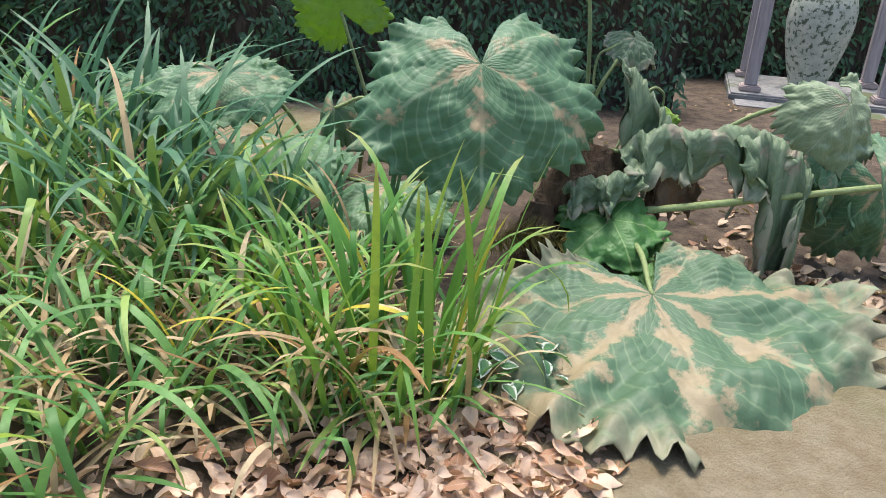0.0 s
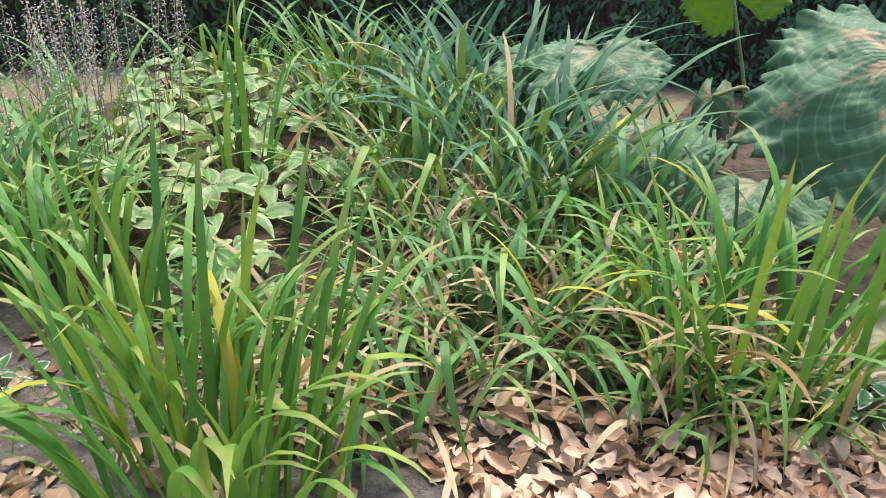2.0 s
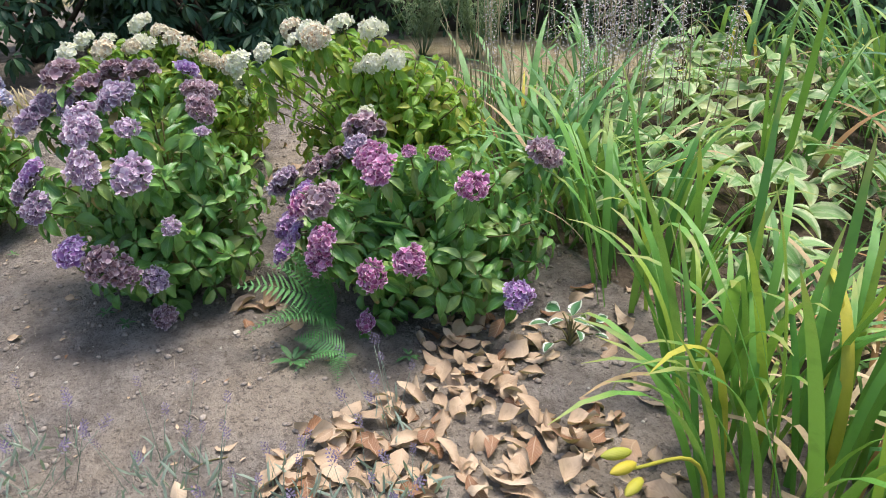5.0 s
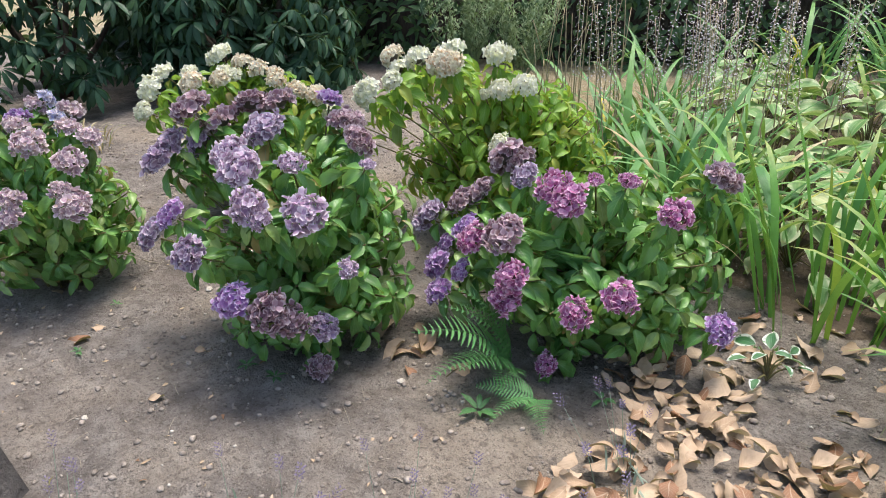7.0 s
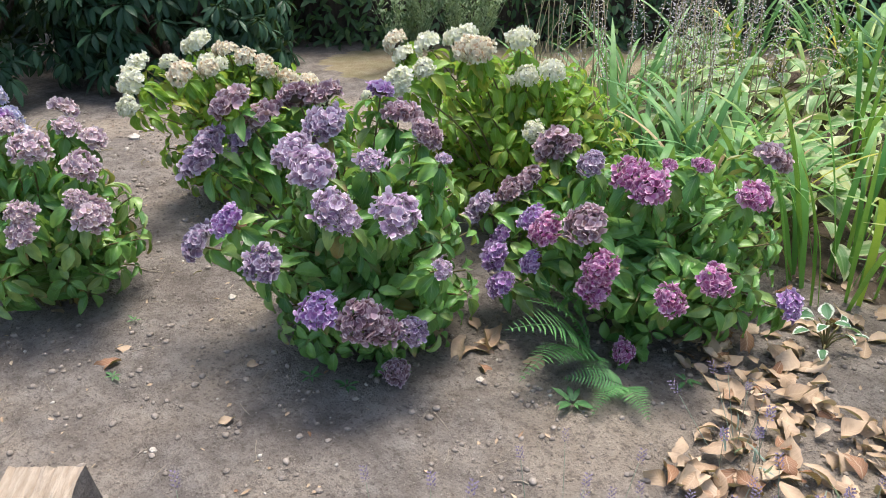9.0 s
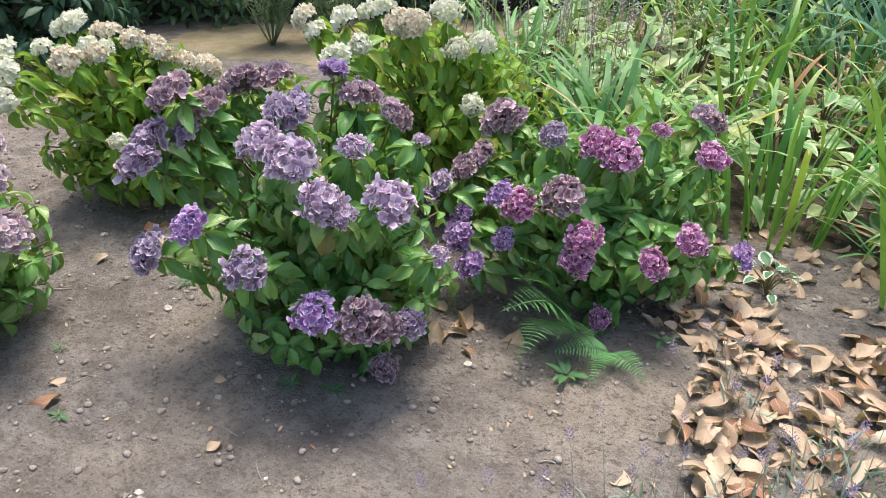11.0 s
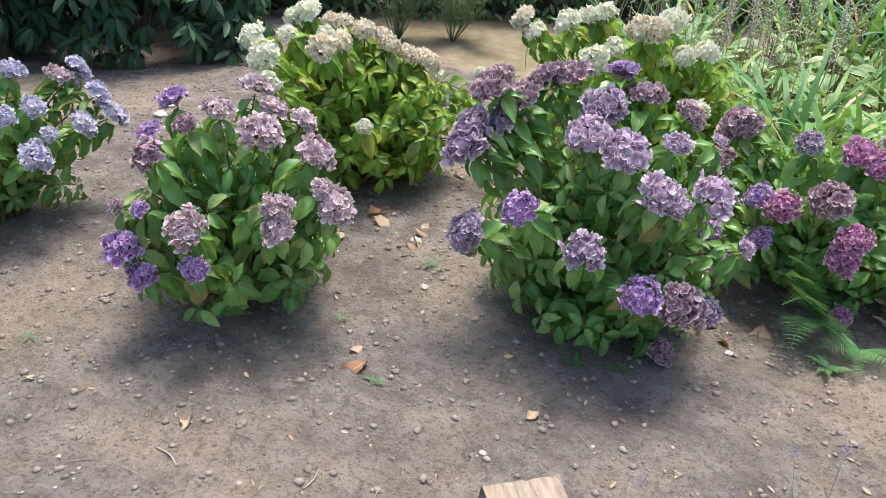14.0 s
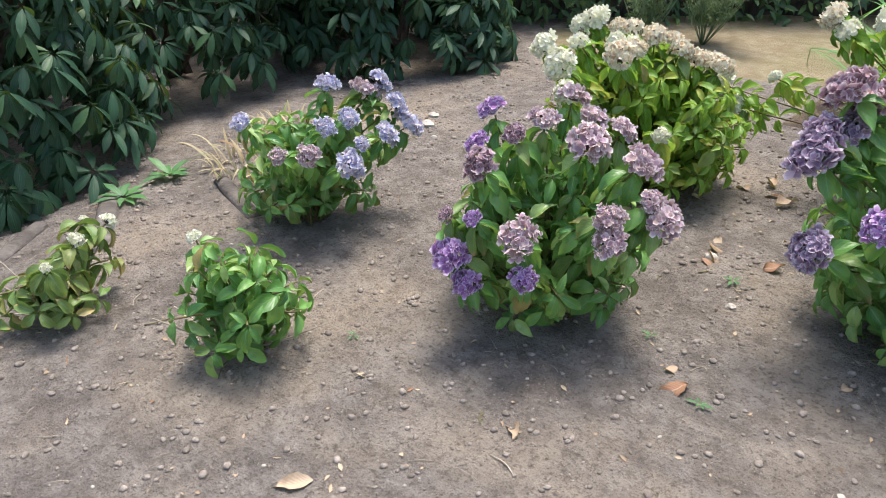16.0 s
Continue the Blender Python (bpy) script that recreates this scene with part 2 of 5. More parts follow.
    M["fern"] = L("bracken_frond", (0.09, 0.27, 0.09), (0.16, 0.37, 0.13), veins=1, slant=1, rough=0.55)
    M["weed"] = L("weed_leaf", (0.06, 0.18, 0.07), (0.10, 0.25, 0.08), vein=(0.2, 0.35, 0.15), veins=5, slant=4)
    M["lavender_leaf"] = L("lavender_foliage", (0.24, 0.31, 0.25), (0.38, 0.44, 0.36), veins=0.001, slant=2, rough=0.75)
    M["lavender_spike"] = P("lavender_spike", (0.13, 0.10, 0.17), (0.26, 0.22, 0.30), 120)
    M["seed"] = P("pale_seed_spike", (0.42, 0.38, 0.35), (0.62, 0.57, 0.53), 90)
    M["straw"] = P("straw_stalk", (0.40, 0.30, 0.17), (0.55, 0.45, 0.28), 60)
    M["olive"] = L("grey_green_shrub_leaf", (0.16, 0.24, 0.13), (0.28, 0.36, 0.20), veins=0.001, slant=3, rough=0.7)
    # bark of the branches; also the painted shade inside the hedges
    M["bark_and_shade"] = P("dark_bark_and_hedge_shade", (0.05, 0.04, 0.032), (0.13, 0.105, 0.085), 18, 0.9, 0.9, 0.02, (1, 1, 0.3))
    M["wood_end"] = P("weathered_sawn_wood", (0.36, 0.28, 0.20), (0.54, 0.44, 0.34), 14, 0.85, 0.9, 0.012, (6, 1, 1), patch=(0.24, 0.18, 0.13))
    M["old_log"] = P("grey_rotten_log", (0.09, 0.078, 0.07), (0.22, 0.195, 0.175), 12, 0.9, 1.0, 0.02, (0.3, 1, 1))
    M["post"] = P("weathered_grey_oak_post", (0.33, 0.30, 0.31), (0.47, 0.43, 0.44), 9, 0.85, 0.5, 0.006, (4, 4, 0.4))
    M["plinth"] = P("mossy_stone", (0.20, 0.20, 0.20), (0.34, 0.33, 0.32), 14, 0.9, 0.8, 0.012, patch=(0.12, 0.14, 0.07), patch_scale=2.5)
    M["urn"] = P("lichen_speckled_stoneware", (0.36, 0.40, 0.33), (0.52, 0.54, 0.46), 10, 0.75, 0.5, 0.01, patch=(0.09, 0.12, 0.08), patch_scale=16, patch_at=0.52)
    M["pad"] = P("pinkish_stone_pad", (0.36, 0.29, 0.28), (0.46, 0.39, 0.37), 18, 0.9)
    M["clod"] = P("soil_crumb", (0.20, 0.165, 0.135), (0.40, 0.345, 0.295), 30, 0.95, 0.8, 0.006)
    M["pebble"] = P("pale_pebble", (0.42, 0.37, 0.31), (0.62, 0.57, 0.50), 30, 0.8)
    M["dry_grass"] = L("dry_grass_tuft", (0.42, 0.34, 0.20), (0.56, 0.48, 0.32), (0.26, 0.30, 0.12), veins=0.001, slant=10, rough=0.8)

    k = Mat("soil_and_parched_lawn")
    big, mid, fine = k.noise(0.9, 5), k.noise(7, 7, rough=0.7), k.noise(70, 6, rough=0.7)
    col = k.mix(k.step(mid, 0.3, 0.72), (0.20, 0.172, 0.15), (0.42, 0.37, 0.325))
    col = k.mix(k.num("MULTIPLY", k.step(big, 0.46, 0.64), 0.6), col, (0.52, 0.425, 0.325))
    col = k.mix(k.num("MULTIPLY", k.step(k.noise(2.6, 5), 0.52, 0.68), 0.35), col, (0.19, 0.155, 0.13))
    col = k.mix(k.num("MULTIPLY", k.step(k.noise(24, 6, rough=0.75), 0.5, 0.62), 0.5), col, (0.14, 0.118, 0.10))
    col = k.mix(k.num("MULTIPLY", k.step(fine, 0.52, 0.66), 0.7), col, (0.11, 0.092, 0.078))
    soil = k.mix(k.num("MULTIPLY", k.step(k.noise(110, 2), 0.66, 0.72), 0.7), col, (0.56, 0.50, 0.43))
    blades = k.noise(120, 5, rough=0.8)
    col = k.mix(k.step(mid, 0.3, 0.7), (0.36, 0.28, 0.17), (0.50, 0.42, 0.29))
    col = k.mix(k.num("MULTIPLY", k.step(big, 0.42, 0.62), 0.5), col, (0.24, 0.25, 0.10))
    lawn = k.mix(k.num("MULTIPLY", k.step(blades, 0.5, 0.7), 0.5), col, (0.22, 0.17, 0.10))
    bed = k.mix(k.step(mid, 0.3, 0.72), (0.09, 0.07, 0.055), (0.24, 0.18, 0.13))
    ragged = k.num("MULTIPLY", k.num("SUBTRACT", k.noise(16, 6, rough=0.75), 0.5), 0.8)
    part = []
    for word in ("lawn", "bed"):
        a = k.t.nodes.new("ShaderNodeAttribute")
        a.attribute_name = word
        part.append(k.step(k.num("ADD", a.outputs["Fac"], ragged), 0.35, 0.65))
    k.bump(k.num("ADD", k.num("MULTIPLY", mid, 0.8), k.num("ADD", fine, k.noise(26, 6, rough=0.75))), 1.0, 0.03)
    M["ground"] = k.done(k.mix(part[0], k.mix(part[1], soil, bed), lawn), 0.95, 0.15)


build_materials()


# ---- mesh helpers ----
def mesh(name, verts, faces, mats, uvs=None, slots=None, smooth=True):
    me = bpy.data.meshes.new(name)
    me.from_pydata([tuple(v) for v in verts], [], faces)
    for m in mats if isinstance(mats, (list, tuple)) else [mats]:
        me.materials.append(m)
    if smooth:
        me.polygons.foreach_set("use_smooth", [True] * len(faces))
    if slots is not None:
        me.polygons.foreach_set("material_index", slots)
    if uvs is not None:
        layer = me.uv_layers.new(name="UVMap")
        idx = np.empty(len(me.loops), int)
        me.loops.foreach_get("vertex_index", idx)
        layer.data.foreach_set("uv", np.asarray(uvs, float)[idx].ravel())
    me.update()
    return me


def thing(name, x, y, z=0.0, label="", category="", group="", kind=""):
    ob = new(name)
    ob.location = (x, y, z)
    ob.empty_display_size = 0.1
    return tagged(ob, label, category, group, kind)


def piece(name, me, parent, m, label=""):
    """A part at the pose m, told in the frame of its parent's thing."""
    ob = new(name, me)
    ob.parent = parent
    ob.matrix_basis = m
    return tagged(ob, label)


def joined(parts):
    """One set of verts, faces and uvs out of many (verts, faces, uvs, matrix)."""
    V, F, U = [], [], []
    for v, f, u, m in parts:
        n = len(V)
        a = np.asarray(v, float)
        mm = np.array(m)
        V.extend((a @ mm[:3, :3].T + mm[:3, 3]).tolist())
        F.extend([tuple(i + n for i in q) for q in f])
        U.extend(u)
    return V, F, U


def blade(length, width, lean, bend, fold=0.25, n=8, point=4.0, kink=None, late=1.6, sway=0.0):
    """A strap leaf that rises from the origin and arches towards +x; point sets how abruptly it ends, late how far up it bends."""
    V, F, U = [], [], []
    x = z = 0.0
    for i in range(n + 1):
        s = i / n
        a = lean + bend * s ** late
        if kink and s > kink:
            a += 1.3
        w = width * 0.5 * min(1.0, 0.6 + 1.3 * s) * (1 - s ** point) ** 0.7 + 0.0006
        dx, dz = math.sin(a), math.cos(a)
        f = fold * w * (1 - 0.6 * s)
        y = sway * length * s * s
        V += [(x + f * dz, y - w, z - f * dx), (x, y, z), (x + f * dz, y + w, z - f * dx)]
        U += [(s, 0), (s, 0.5), (s, 1)]
        x, z = x + dx * length / n, z + dz * length / n
    for i in range(n):
        a = 3 * i
        F += [(a, a + 1, a + 4, a + 3), (a + 1, a + 2, a + 5, a + 4)]
    return V, F, U


def broad_leaf(length, width, droop=0.6, cup=0.25, n=6, cols=4, teeth=0.0, wide_at=0.42, wave=0.0, seed=0, stalk=0.12):
    """A leaf along +x with its face up: droop bends it down, cup lifts its sides, teeth nick its rim."""
    rr = random.Random(seed)
    V, F, U = [], [], []
    x = z = 0.0
    ph = rr.uniform(0, 6)
    for i in range(n + 1):
        s = i / n
        a = -droop * s
        e = s / wide_at if s < wide_at else (1 - s) / (1 - wide_at)
        w = width * 0.5 * max(0.015, math.sin(min(1, e) * math.pi / 2) ** 0.85 if s < wide_at else 1 - (1 - e) ** 1.7) * (1 + (teeth if i % 2 else -teeth))
        for j in range(cols + 1):
            q = 2 * j / cols - 1
            up = cup * w * q * q + wave * width * math.sin(5 * s + ph + 2.0 * q) * abs(q)
            V.append((x + length * stalk - up * math.sin(a), q * w * math.cos(cup * abs(q)), z + up * math.cos(a)))
            U.append((s, j / cols))
        x, z = x + math.cos(a) * length / n, z + math.sin(a) * length / n
    for i in range(n):
        for j in range(cols):
            a = i * (cols + 1) + j
            F.append((a, a + cols + 1, a + cols + 2, a + 1))
    return V, F, U


def tube(points, r0, r1, sides=6, steps=8, lumps=0.0, seed=0):
    """A round stalk through the points, tapering from r0 to r1."""
    rr = random.Random(seed)
    P = [Vector(p) for p in points]
    P = [P[0] * 2 - P[1]] + P + [P[-1] * 2 - P[-2]]
    path = []
    for i in range(1, len(P) - 2):
        a, b, c, d = P[i - 1:i + 3]
        for k in range(steps):
            t = k / steps
            path.append(0.5 * (2 * b + (c - a) * t + (2 * a - 5 * b + 4 * c - d) * t * t + (3 * b - a - 3 * c + d) * t ** 3))
    path.append(P[-2])
    V, F, U = [], [], []
    up = Vector((0.31, 0.17, 0.9))
    for i, p in enumerate(path):
        t = (path[min(i + 1, len(path) - 1)] - path[max(i - 1, 0)]).normalized()
        s = t.cross(up).normalized()
        q = t.cross(s)
        f = i / (len(path) - 1)
        for j in range(sides):
            g = 2 * math.pi * j / sides
            r = (r0 + (r1 - r0) * f) * (1 + lumps * rr.uniform(-1, 1))
            V.append(p + (s * math.cos(g) + q * math.sin(g)) * r)
            U.append((f, j / sides))
    for i in range(len(path) - 1):
        for j in range(sides):
            a, b = i * sides + j, i * sides + (j + 1) % sides
            F.append((a, b, b + sides, a + sides))
    F.append(tuple(range(sides))[::-1])
    F.append(tuple(range(len(V) - sides, len(V))))
    return V, F, U


def aim(p, d, up=(0, 0, 1), scale=1.0, spin=0.0):
    """The pose at p whose x axis points along d, z axis as near up as can be."""
    x = Vector(d).normalized()
    y = Vector(up).cross(x)
    y = y.normalized() if y.length > 1e-4 else Vector((0, 1, 0))
    z = x.cross(y)
    m = Matrix((x, y, z)).transposed().to_4x4()
    return Matrix.Translation(p) @ m @ pose(0, 0, 0, spin, 0, 0) @ Matrix.Scale(scale, 4)


def ground_z(x, y):
    """The bed lies level; the land falls away gently beyond it."""
    d = max(0.0, y - 4.0) + max(0.0, -6.3 - x) * 0.8 + max(0.0, -4 - y) * 0.3
    return -0.04 * min(d, 14) + 0.012 * noise.noise((x * 1.3, y * 1.3, 0.0)) + 0.006 * noise.noise((x * 6, y * 6, 3.0))


# ---- ground ----
def in_lawn(x, y):
    w = 0.25 * noise.noise((x * 1.7, y * 1.7, 5.0)) + 0.1 * noise.noise((x * 7, y * 7, 5.0))
    if x > -0.1 + 0.5 * (2.0 - y) + w and x > 0.1 + w and y < 2.9 + w:
        return True
    if x > -1.0 and y > 2.5:
        return x > 7 + w or y > 12
    return (y > 5.5 + w if x > -5.0 else y > 2.7 + w) and x > -7.5 + w or y > 6.5 or x < -13 or y < -6


def in_bed(x, y):
    w = 0.25 * noise.noise((x * 1.7, y * 1.7, 9.0))
    return y > 1.15 + w + 0.25 * abs(min(x, 1.0) + 0.6) - 0.12 * max(0, -x - 2) and -5.0 + w < x < 7.5


def build_ground():
    def axis(lo, hi, step):
        near = np.arange(lo, hi + 1e-6, step).tolist()
        far = [0.1 * 1.16 ** i * (i + 1) for i in range(38)] + [600]
        return [lo - d for d in far[::-1]] + near + [hi + d for d in far]
    xs, ys = axis(-8.0, 2.6, 0.06), axis(-2.6, 6.2, 0.06)
    nx = len(xs)
    V = [(x, y, ground_z(x, y)) for y in ys for x in xs]
    F = [(j * nx + i, j * nx + i + 1, (j + 1) * nx + i + 1, (j + 1) * nx + i) for j in range(len(ys) - 1) for i in range(nx - 1)]
    me = mesh("ground", V, F, M["ground"])
    for word, inside in (("lawn", in_lawn), ("bed", in_bed)):
        me.attributes.new(word, "FLOAT", "POINT").data.foreach_set("value", [float(inside(x, y)) for x, y, _ in V])
    tagged(new("ground", me), "bare sandy soil of a flower bed giving way to parched lawn", "ground", kind="structure")


build_ground()


# ---- hydrangeas ----
def mophead(key, seed, n=58, loose=0.6, petal=(0.24, 0.38)):
    """A fading mophead of radius 1 about the origin: ruffled florets of four cupped petals over a low domed core,
    coloured dark for the shade between them.
    """
    rr = random.Random(seed)
    V, F, S, U = [], [], [], []
    for i in range(n):
        c = 1 - (i + 0.5) / n * 1.3
        a = i * 2.39996 + rr.uniform(-0.3, 0.3)
        s = math.sqrt(max(0, 1 - c * c))
        d0 = Vector((s * math.cos(a), s * math.sin(a), c * 0.8))
        swell = 1 + 0.3 * noise.noise(d0 * 1.6 + Vector((seed * 3.1, 0, 0)))
        p = Vector((d0.x, d0.y, c * 0.64)) * swell * rr.uniform(0.62, 0.92)
        nrm = (d0.normalized() + Vector([rr.uniform(-loose, loose) for _ in range(3)])).normalized()
        t = nrm.orthogonal().normalized()
        b = nrm.cross(t)
        sp = rr.uniform(0, 6.28)
        size = rr.uniform(*petal)
        for q in range(4):
            g = sp + q * math.pi / 2 + rr.uniform(-0.2, 0.2)
            d = t * math.cos(g) + b * math.sin(g)
            e = nrm.cross(d)
            lift, cup = rr.uniform(-0.15, 0.9), rr.uniform(0.05, 0.35)
            k = len(V)
            V += [p, p + (d * 0.45 + e * 0.5 + nrm * (0.4 * lift + cup)) * size, p + (d * 0.95 + e * 0.32 + nrm * (lift + cup * 0.6)) * size, p + (d * 0.95 - e * 0.32 + nrm * (lift + cup * 0.4)) * size, p + (d * 0.45 - e * 0.5 + nrm * (0.4 * lift + cup)) * size, p + (d * 0.55 + nrm * 0.45 * lift) * size]
            F += [(k, k + 1, k + 5), (k + 1, k + 2, k + 5), (k + 2, k + 3, k + 5), (k + 3, k + 4, k + 5), (k + 4, k, k + 5)]
            U += [(0, 0.5), (0.75, 0), (1, 0.2), (1, 0.8), (0.75, 1), (0.5, 0.5)]
            S += [0] * 5
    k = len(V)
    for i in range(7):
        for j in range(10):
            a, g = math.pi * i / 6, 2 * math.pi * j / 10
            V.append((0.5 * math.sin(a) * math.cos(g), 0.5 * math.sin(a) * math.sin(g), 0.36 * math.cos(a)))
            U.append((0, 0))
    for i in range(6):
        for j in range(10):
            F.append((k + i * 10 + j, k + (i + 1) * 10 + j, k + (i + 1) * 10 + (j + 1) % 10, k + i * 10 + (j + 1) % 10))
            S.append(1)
    return mesh("flower_head_" + key, V, F, [M[key], M["shade_core"]], U, S)


HEADS = {}


def head_mesh(key, rr):
    if key not in HEADS:
        HEADS[key] = [mophead(key, i * 11 + len(key), *((96, 0.3, (0.19, 0.27)) if key in ("cream", "tan") else ())) for i in range(5)]
    return rr.choice(HEADS[key])


def leaf_set(mat, sizes, **kw):
    out = []
    for i, (l, w, d) in enumerate(sizes):
        v, f, u = broad_leaf(l, w, d, seed=i, **kw)
        out.append(mesh("leaf", v, f, mat, u))
        RAW[out[-1].name] = (v, f, u)
    return out


RAW = {}


def put_leaves(owner, found, name="leaf", rest="foliage", most=240):
    """Leaves (mesh, pose) of a thing: those nearest the path's side are parts, the others one joined mesh for each material."""
    found.sort(key=lambda q: q[1].translation.y - q[1].translation.x)
    for me, m in found[:most]:
        piece(name, me, owner, m)
    groups = {}
    for me, m in found[most:]:
        groups.setdefault(me.materials[0].name, []).append((*RAW[me.name], m))
    for key, parts in groups.items():
        v, f, u = joined(parts)
        tagged(piece(rest, mesh(rest, v, f, bpy.data.materials[key], u), owner, Matrix.Identity(4)), kind="stuff")


HYD = ((0.115, 0.062, 0.7), (0.105, 0.058, 1.2), (0.125, 0.066, 1.0), (0.09, 0.046, 0.4), (0.115, 0.056, 1.7), (0.12, 0.05, 1.3))
HLEAF = {k: leaf_set(M[k], HYD, n=8, cols=4, teeth=0.05, wave=0.12, cup=0.55, wide_at=0.36) for k in ("hyd_leaf", "hyd_leaf_bright", "hyd_leaf_dry")}


def hydrangea(x, y, size, height, heads, leaves, label, extra=26, wilt=0.1, seed=1, droop=0.0, twigs=0):
    """A bush of stems from one base: each ends in a flower head or in a tuft of leaves."""
    rr = random.Random(seed)
    bush = thing("hydrangea", x, y, 0, label, "hydrangea", "hydrangeas in the bed")
    rx, ry = size
    tips, found = [], []
    for key, spots in heads.items():
        for hx, hy, hz, hr in spots:
            p = Vector((hx - x, hy - y, hz))
            n = Vector((p.x / rx, p.y / ry, 0.9)).normalized()
            tips.append((p - n * hr * 0.5, n, hr))
            piece("flower_head", head_mesh(key, rr), bush, aim(p, n.orthogonal(), n, hr * 1.03, 0) @ pose(0, 0, 0, rr.uniform(-12, 12), rr.uniform(-12, 12), rr.uniform(0, 360)) @ Matrix.Diagonal((1, 1, 1.15 if key in ("cream", "tan") else 0.88, 1)), "")
    for i in range(extra):
        for _ in range(30):
            a, c = rr.uniform(0, 6.283), rr.uniform(0.02, 0.97)
            s = math.sqrt(1 - c * c)
            tuck = 0.7 + 0.3 * min(1, c * 2.5)
            p = Vector((rx * s * math.cos(a) * tuck, ry * s * math.sin(a) * tuck, 0.10 + (height - 0.14) * c)) * rr.uniform(0.8, 1.0)
            if all((p - q).length > 0.085 for q, _, _ in tips):
                break
        tips.append((p, Vector((math.cos(a) * s / rx, math.sin(a) * s / ry, 0.6 + c / height * 0.3)).normalized(), 0))
    for i, (p, n, hr) in enumerate(tips):
        foot = Vector((p.x * 0.16 + rr.uniform(-0.04, 0.04), p.y * 0.16 + rr.uniform(-0.04, 0.04), 0.0))
        mid = foot.lerp(p, 0.55) + Vector((-p.x * 0.12, -p.y * 0.12, 0.06))
        v, f, u = tube((foot, mid, p), 0.0055, 0.003, 5, 4)
        piece("stem", mesh("stem", v, f, M["stem"], u), bush, Matrix.Identity(4))
        spin = rr.uniform(0, 6.28)
        rings = ((0.0, 4), (0.04, 4), (0.09, 3), (0.15, 3), (0.22, 3)) if hr == 0 else ((0.012, 5), (0.05, 5), (0.10, 4), (0.17, 3))
        for back, count in rings:
            c = p.lerp(mid, min(1.3, back / max(0.05, (p - mid).length)))
            for q in range(count):
                g = spin + q * 6.283 / count + back * 9 + rr.uniform(-0.35, 0.35)
                t = n.orthogonal().normalized()
                out = (t * math.cos(g) + n.cross(t) * math.sin(g)) + n * (rr.uniform(0.05, 0.5) if hr == 0 and back == 0 else rr.uniform(-0.7, 0.1)) + Vector((0, 0, -droop * rr.uniform(0.5, 1.6)))
                kind = "hyd_leaf_dry" if rr.random() < wilt else leaves
                sc = rr.uniform(0.6, 1.05) * (0.8 if back == 0 and hr == 0 else 1.0)
                c2 = c.copy()
                c2.z = max(c2.z, 0.07)
                found.append((rr.choice(HLEAF[kind]), aim(c2, out, n + Vector((0, 0, 0.7)), sc, rr.uniform(-20, 20))))
    put_leaves(bush, found)
    for i in range(twigs):
        a = rr.uniform(0, 6.28)
        d = Vector((math.cos(a), math.sin(a), rr.uniform(0.4, 1.4)))
        v, f, u = tube(((0, 0, 0.02), d * 0.12, d * rr.uniform(0.2, 0.32)), 0.004, 0.0025, 5, 3)
        piece("twig", mesh("twig", v, f, M["bare_twig"], u), bush, Matrix.Identity(4))
    return bush

hydrangea(-3.65, 0.1, (0.50, 0.48), 0.80, {
    "dusty": [(-4.01, -0.15, 0.86, 0.073), (-3.96, -0.06, 0.80, 0.069), (-3.91, 0.05, 0.86, 0.065), (-3.85, 0.13, 0.86, 0.065), (-3.63, 0.29, 0.80, 0.069), (-3.46, 0.24, 0.78, 0.056), (-3.27, -0.24, 0.35, 0.064), (-3.24, -0.18, 0.31, 0.052), (-3.31, -0.07, 0.05, 0.046)],
    "slate": [(-3.68, -0.01, 0.82, 0.074), (-4.02, -0.29, 0.69, 0.073), (-4.03, -0.24, 0.74, 0.058), (-3.98, -0.14, 0.73, 0.063), (-3.94, -0.39, 0.44, 0.065), (-3.55, -0.38, 0.50, 0.058), (-3.20, -0.09, 0.27, 0.044)],
    "lilac": [(-3.67, -0.15, 0.77, 0.064), (-3.54, -0.17, 0.75, 0.072), (-3.42, -0.04, 0.77, 0.041), (-3.41, -0.21, 0.67, 0.058), (-3.35, -0.20, 0.64, 0.036), (-3.27, -0.08, 0.65, 0.067), (-3.15, -0.01, 0.48, 0.031), (-3.34, 0.20, 0.73, 0.025)],
    "violet": [(-3.37, -0.32, 0.38, 0.058), (-3.72, 0.28, 0.87, 0.050), (-3.78, -0.35, 0.56, 0.055)],
}, "hyd_leaf", "rounded hydrangea bush with faded mauve and violet mopheads", extra=80, seed=1, droop=0.12)
